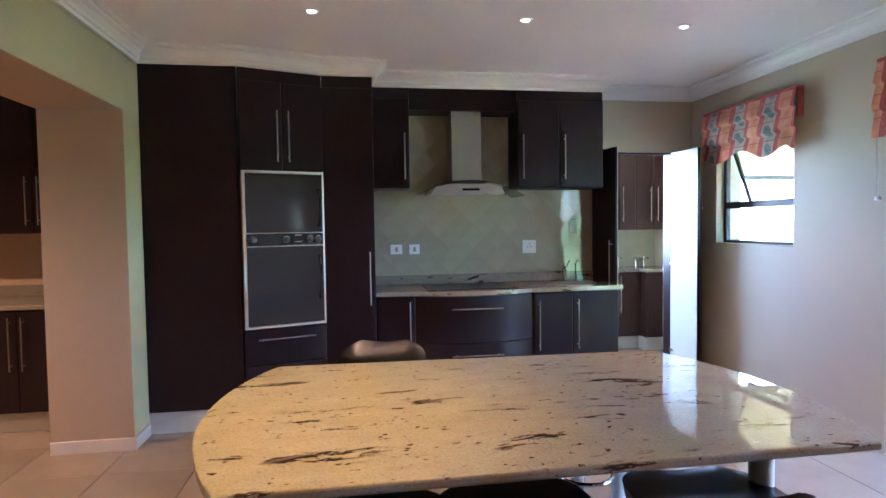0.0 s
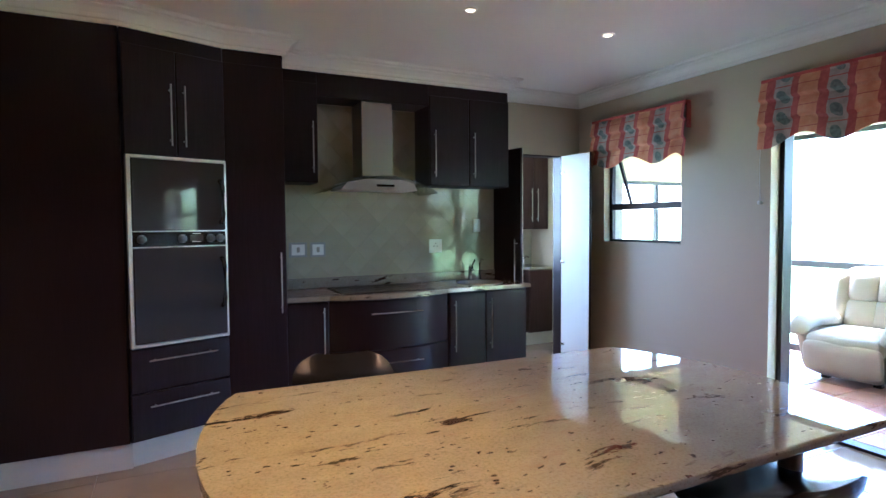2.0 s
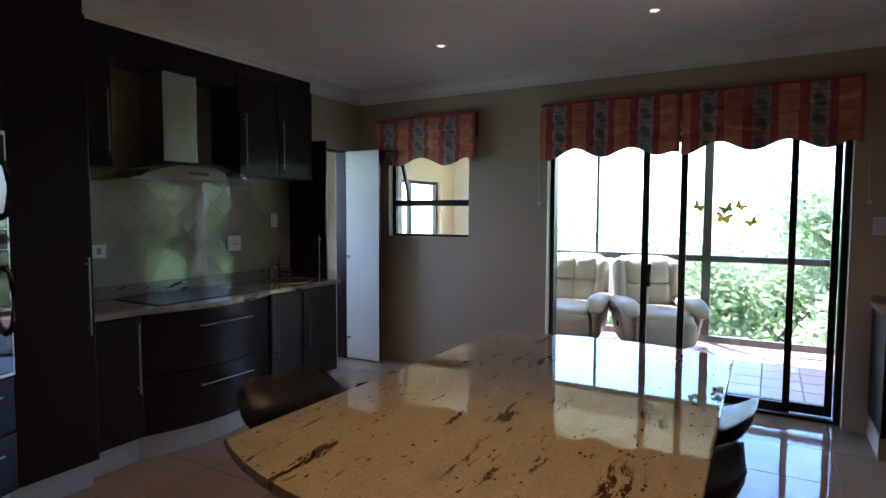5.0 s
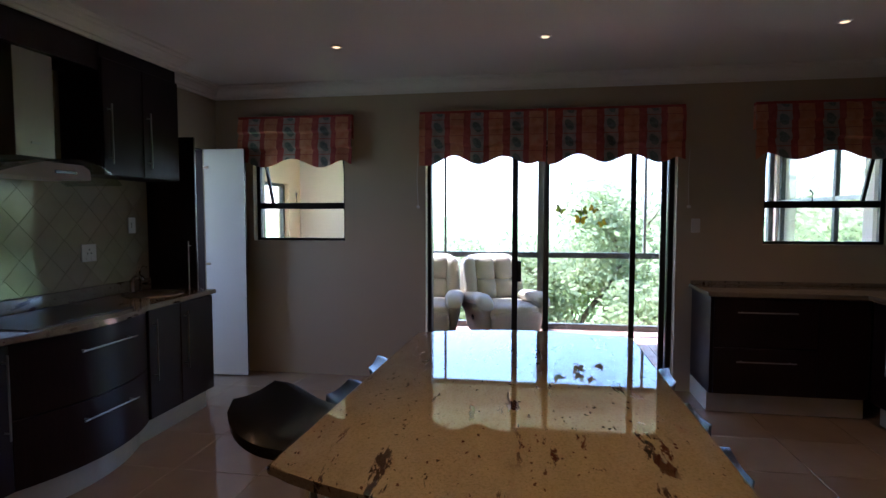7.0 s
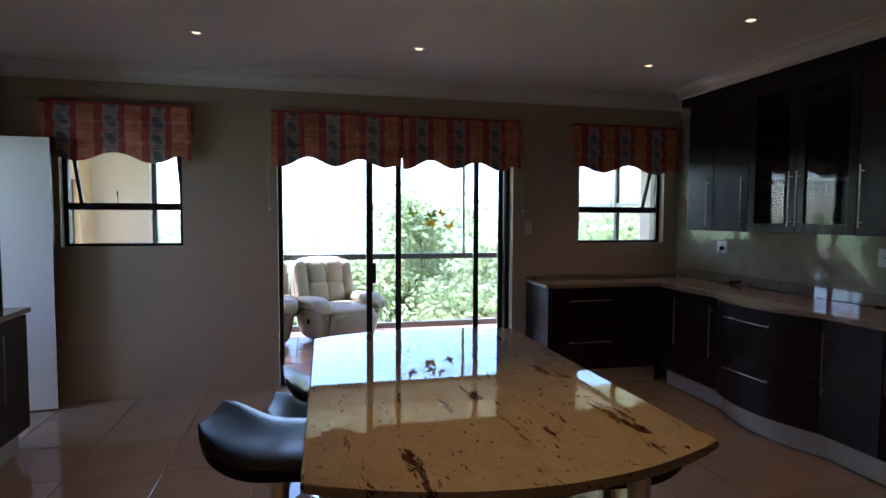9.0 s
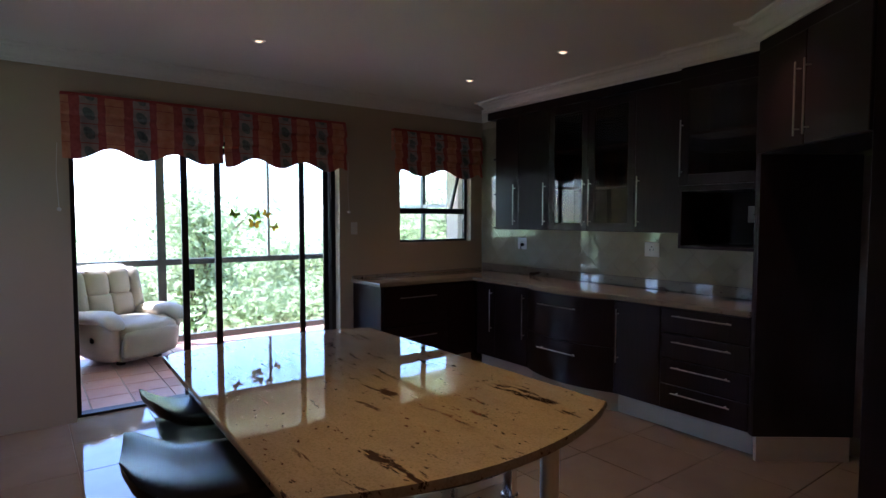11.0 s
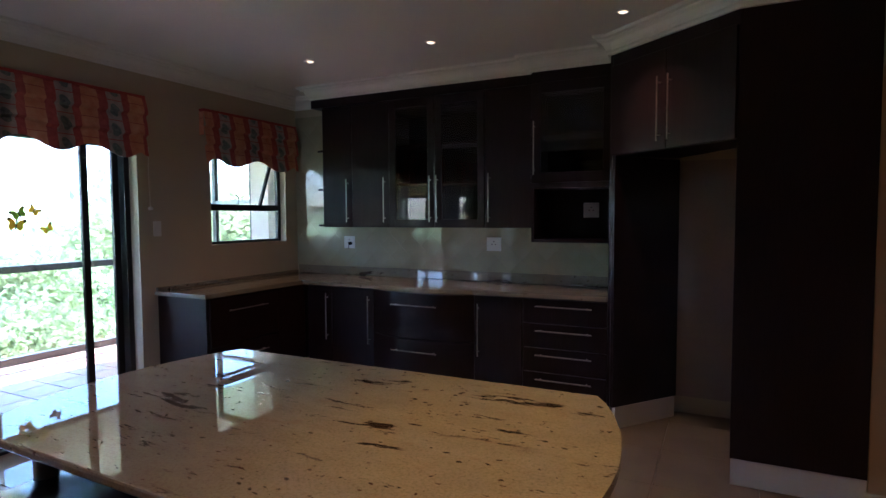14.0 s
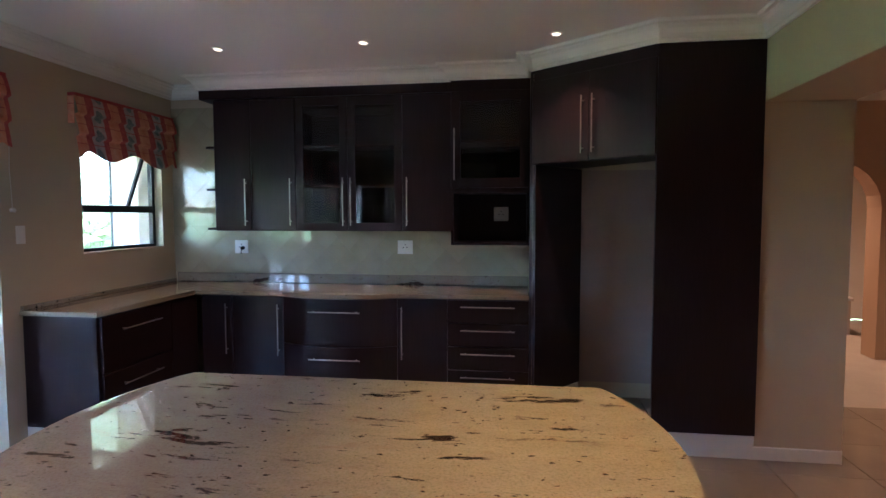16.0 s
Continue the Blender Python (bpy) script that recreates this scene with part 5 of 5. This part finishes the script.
ax, ay, r = -3.30, -2.6, 0.47
add_box(bm, -7.0, ax - r, ay - 0.25, ay, 0, H)
add_box(bm, ax + r, XW2, ay - 0.25, ay, 0, H)
seg = 12
for i in range(seg):
    a0, a1 = math.pi * i / seg, math.pi * (i + 1) / seg
    p0, p1 = (ax + r * math.cos(a0), 1.56 + r * math.sin(a0)), (ax + r * math.cos(a1), 1.56 + r * math.sin(a1))
    vs = [bm.verts.new((x, y, z)) for y in (ay, ay - 0.25) for x, z in (p0, p1, (p1[0], H), (p0[0], H))]
    for f in ((0, 1, 2, 3), (7, 6, 5, 4), (0, 4, 5, 1), (1, 5, 6, 2), (2, 6, 7, 3), (3, 7, 4, 0)):
        bm.faces.new([vs[q] for q in f])
structure("wall_west_room_south", bm, WARM, "warm tan wall with an arched opening", "wall")
structure("wall_beyond_arch", box(-7.0, XW2, -5.2, -5.0, 0, H), PIER, "pale wall beyond the arch", "wall")
t = thing("plastered_ledge", pose(-3.3, -4.98, 0), "stepped plastered ledge with pale tops beyond the arch", "ledge")
part("step", box(-0.9, 0.9, 0.0, 1.1, 0, 0.42), WARM, t)
part("step_top", box(-0.92, 0.92, 0.0, 1.13, 0.421, 0.46, 0.006), SKIRT, t, "pale stone slab")
part("step", box(-0.9, 0.9, 0.0, 0.5, 0.461, 0.88), WARM, t)
part("step_top", box(-0.92, 0.92, 0.0, 0.53, 0.881, 0.92, 0.006), SKIRT, t, "pale stone slab")
structure("wall_west_return", box(XW2 - 0.02, XW2, -5.0, YS, 0, H), WARM, "warm tan side wall", "wall")

t = thing("base_cabinet", pose(-3.6, 4.18, 0), "dark wenge base cupboard in the next room", "cabinet", "bar cabinets in the next room")
part("body", box(0, 1.51, 0, 0.6, 0.15, 0.868), WOOD, t)
part("plinth", box(0, 1.51, 0.05, 0.6, 0, 0.149), SKIRT, t)
for i in range(4):
    door_slab(t, 0.3775 * i, 0.3775 * (i + 1), 0.155, 0.862, ("r" if i % 2 == 0 else "l", 0.45, 0.82))
t = thing("worktop", pose(-3.6, 4.15, 0.868), "polished granite worktop in the next room", "worktop")
part("slab", box(0, 1.51, 0, 0.63, 0, 0.032, 0.006), GRANITE, t)
part("upstand", box(0, 1.51, 0.61, 0.63, 0.033, 0.12), GRANITE, t)
wall_unit(pose(-3.6, 4.45, 0), 1.51, 0.34, 1.39, 2.44, [(0.3775 * i, 0.3775 * (i + 1), 1.39, 2.43, ("r" if i % 2 == 0 else "l", 1.45, 1.8)) for i in range(4)], "dark wenge wall cupboard in the next room")


# ---- garden ----
bm = bmesh.new()
bmesh.ops.create_grid(bm, x_segments=60, y_segments=60, size=1)
for v in bm.verts:
    x, y = v.co.x, v.co.y
    gx, gy = math.copysign(abs(x) ** 2.5, x) * 1500, math.copysign(abs(y) ** 2.5, y) * 1500
    d = max(0, gx - 6)
    v.co = (gx, gy, -0.5 - min(3.0, 0.28 * d) + 0.5 * noise.noise(Vector((gx * 0.1, gy * 0.1, 0))) * min(1, d / 6))
structure("ground", bm, GRASS, "dry grassy garden slope reaching the distance", "ground")


def tree(x, y, z0, height, spread, seed, leaves, label):
    rnd = random.Random(seed)
    t = thing("tree", pose(x, y, z0), label, "tree", "garden trees")
    wood, tips = bmesh.new(), []

    def limb(p, d, length, r, level):
        pts, q = [p], p.copy()
        for _ in range(4):
            d = (d + Vector((rnd.uniform(-1, 1), rnd.uniform(-1, 1), rnd.uniform(-0.5, 0.9))) * 0.22).normalized()
            q = q + d * length / 4
            pts.append(q.copy())
        add_tube(wood, pts, [r * (1 - 0.14 * k) for k in range(5)], 7)
        if level == 0:
            tips.extend(pts[2:])
            return
        for k in range(4 if level > 1 else 3):
            a = rnd.uniform(0, 2 * math.pi)
            nd = (d * 0.6 + Vector((math.cos(a), math.sin(a), rnd.uniform(-0.1, 0.7))) * 0.8).normalized()
            limb(pts[rnd.choice((2, 3, 4))], nd, length * rnd.uniform(0.6, 0.85), r * 0.5, level - 1)
        tips.extend(pts[3:])
    limb(Vector((0, 0, 0)), Vector((0.05, 0.02, 1)), height * 0.42, 0.14, 3)
    part("trunk", wood, BARK, t, "grey-brown branching trunk", True)
    verts, faces = [], []
    scale = spread / max(0.5, max(math.hypot(p.x, p.y) for p in tips))
    for _ in range(leaves):
        c = rnd.choice(tips)
        p = Vector((c.x, c.y, c.z)) + Vector((rnd.gauss(0, 0.28), rnd.gauss(0, 0.28), rnd.gauss(0, 0.22)))
        s = rnd.uniform(0.045, 0.10)
        u = Vector((rnd.gauss(0, 1), rnd.gauss(0, 1), rnd.gauss(0, 0.6))).normalized()
        w = u.orthogonal().normalized()
        n = len(verts)
        verts += [p - u * s, p + w * s * 0.45, p + u * s, p - w * s * 0.45]
        faces.append((n, n + 1, n + 2, n + 3))
    me = bpy.data.meshes.new("crown")
    me.from_pydata(verts, [], faces)
    me.materials.append(LEAF)
    c = new("crown", me)
    c.parent = t
    c["label"] = "pale green loose leafy crown"


tree(10.2, 0.6, -2.6, 4.5, 3.0, 3, 11000, "broad pale green garden tree outside the glazing")
tree(11.5, 3.4, -3.0, 4.4, 2.6, 8, 10000, "leafy green garden tree outside the glazing")
tree(7.4, -3.6, -1.2, 4.6, 2.2, 77, 18000, "leafy garden tree beside the sunroom")
tree(9.6, -2.4, -2.6, 4.4, 2.6, 14, 11000, "leafy green garden tree outside the glazing")
tree(13.5, -5.5, -3.2, 5.2, 3.0, 21, 12000, "leafy green garden tree further off")
tree(14.0, 6.5, -3.2, 4.6, 3.0, 33, 12000, "leafy green garden tree further off")
tree(8.9, 1.8, -2.2, 2.9, 1.8, 40, 14000, "low green shrub below the glazing")
tree(8.7, -0.6, -2.2, 2.9, 1.8, 52, 14000, "low green shrub below the glazing")
tree(9.2, 4.0, -2.3, 3.0, 1.8, 61, 12000, "low green shrub below the glazing")


# ---- tiles ----
def floor_tiles(parent, x0, x1, y0, y1, ox, oy, size, gap, mat_, top=0.0, name="floor_tile"):
    cache = {}
    i0, i1 = math.floor((x0 - ox) / size), math.ceil((x1 - ox) / size)
    j0, j1 = math.floor((y0 - oy) / size), math.ceil((y1 - oy) / size)
    for i in range(i0, i1):
        for j in range(j0, j1):
            a0, a1 = max(x0, ox + i * size) + gap / 2, min(x1, ox + (i + 1) * size) - gap / 2
            b0, b1 = max(y0, oy + j * size) + gap / 2, min(y1, oy + (j + 1) * size) - gap / 2
            if a1 - a0 < 0.01 or b1 - b0 < 0.01:
                continue
            key = (round(a1 - a0, 3), round(b1 - b0, 3))
            if key not in cache:
                w, h, e = key[0] / 2, key[1] / 2, 0.002
                bm = bmesh.new()
                lo = [bm.verts.new((sx * w, sy * h, -0.012)) for sx, sy in ((-1, -1), (1, -1), (1, 1), (-1, 1))]
                mid = [bm.verts.new((sx * w, sy * h, -e)) for sx, sy in ((-1, -1), (1, -1), (1, 1), (-1, 1))]
                hi = [bm.verts.new((sx * (w - e), sy * (h - e), 0)) for sx, sy in ((-1, -1), (1, -1), (1, 1), (-1, 1))]
                bm.faces.new(hi)
                for k in range(4):
                    q = (k + 1) % 4
                    bm.faces.new((lo[k], lo[q], mid[q], mid[k]))
                    bm.faces.new((mid[k], mid[q], hi[q], hi[k]))
                me = bpy.data.meshes.new(name)
                bm.to_mesh(me)
                bm.free()
                me.materials.append(mat_)
                cache[key] = me
            ob = new(name, cache[key])
            ob.location = ((a0 + a1) / 2, (b0 + b1) / 2, top)
            ob.parent = parent


def wall_tiles(parent, x0, x1, z0, z1, y, face, side, ox, oz):
    """Diamond-set glazed tiles on a wall; face is -1 where they look to -y, +1 to +y."""
    d = side / math.sqrt(2)
    g = 0.0011
    rnd = random.Random(5)
    for i in range(int((x0 - ox) / d) - 2, int((x1 - ox) / d) + 3):
        for j in range(int((z0 - oz) / d) - 2, int((z1 - oz) / d) + 3):
            if (i + j) % 2:
                continue
            cx, cz, h = ox + i * d, oz + j * d, d - g
            pts = [(cx - h, cz), (cx, cz - h), (cx + h, cz), (cx, cz + h)]
            for axis, lim, less in ((0, x0, False), (0, x1, True), (1, z0, False), (1, z1, True)):
                pts = clip_poly(pts, axis, lim, less)
                if len(pts) < 3:
                    break
            if len(pts) < 3:
                continue
            mx, mz = sum(p[0] for p in pts) / len(pts), sum(p[1] for p in pts) / len(pts)
            bm = bmesh.new()
            back = [bm.verts.new((p[0] - mx, 0, p[1] - mz)) for p in pts]
            rim = [bm.verts.new((p[0] - mx, face * 0.0012, p[1] - mz)) for p in pts]
            top = [bm.verts.new(((p[0] - mx) * 0.99, face * 0.002, (p[1] - mz) * 0.99)) for p in pts]
            bm.faces.new(top)
            k = len(pts)
            for q in range(k):
                r = (q + 1) % k
                bm.faces.new((back[q], back[r], rim[r], rim[q]))
                bm.faces.new((rim[q], rim[r], top[r], top[q]))
            ob = part("wall_tile", bm, SPLASH, parent)
            ob.matrix_basis = pose(mx, y, mz, rnd.uniform(-0.25, 0.25), 0, rnd.uniform(-0.25, 0.25))


spl = structure("splashback_north", box(-0.018, 1.955, YN - 0.006, YN - 0.001, 0.985, 2.34), GROUTDARK, "cream glazed diamond tiles behind the hob", "splashback")
wall_tiles(spl, -0.018, 1.955, 0.985, 2.34, YN - 0.006, -1, 0.149, 0.753, 0.985)
spl = structure("splashback_south", box(-0.228, XE - 0.001, YS + 0.001, YS + 0.006, 0.985, 2.44), GROUTDARK, "cream glazed diamond tiles above the worktop", "splashback")
wall_tiles(spl, -0.228, XE - 0.001, 0.985, 1.40, YS + 0.006, 1, 0.149, 1.2, 0.985)
wall_tiles(spl, 2.30, XE - 0.001, 1.40, 2.44, YS + 0.006, 1, 0.149, 1.2, 0.985)

spl = structure("splashback_scullery", box(2.36, 3.318, 6.138, 6.148, 0.902, 1.329), SPLASH, "glossy cream tiled scullery splashback", "splashback")
fl_ob = bpy.data.objects["floor"]
floor_tiles(fl_ob, -4.2, XE + 0.09, -1.0, 4.78, -0.09, 2.35, 0.515, 0.004, TILE)
floor_tiles(fl_ob, 1.2, 3.32, 4.78, 6.15, -0.09, 2.35, 0.515, 0.004, TILE)
floor_tiles(fl_ob, -7.0, -4.2, -2.6, 4.78, -0.09, 2.35, 0.515, 0.004, TILE)
fs = bpy.data.objects["floor_sunroom"]
floor_tiles(fs, XE + 0.20, SUN_X + 0.05, -0.94, 4.99, 3.2, 0.0, 0.30, 0.010, TERRA, -0.004, "terracotta_tile")
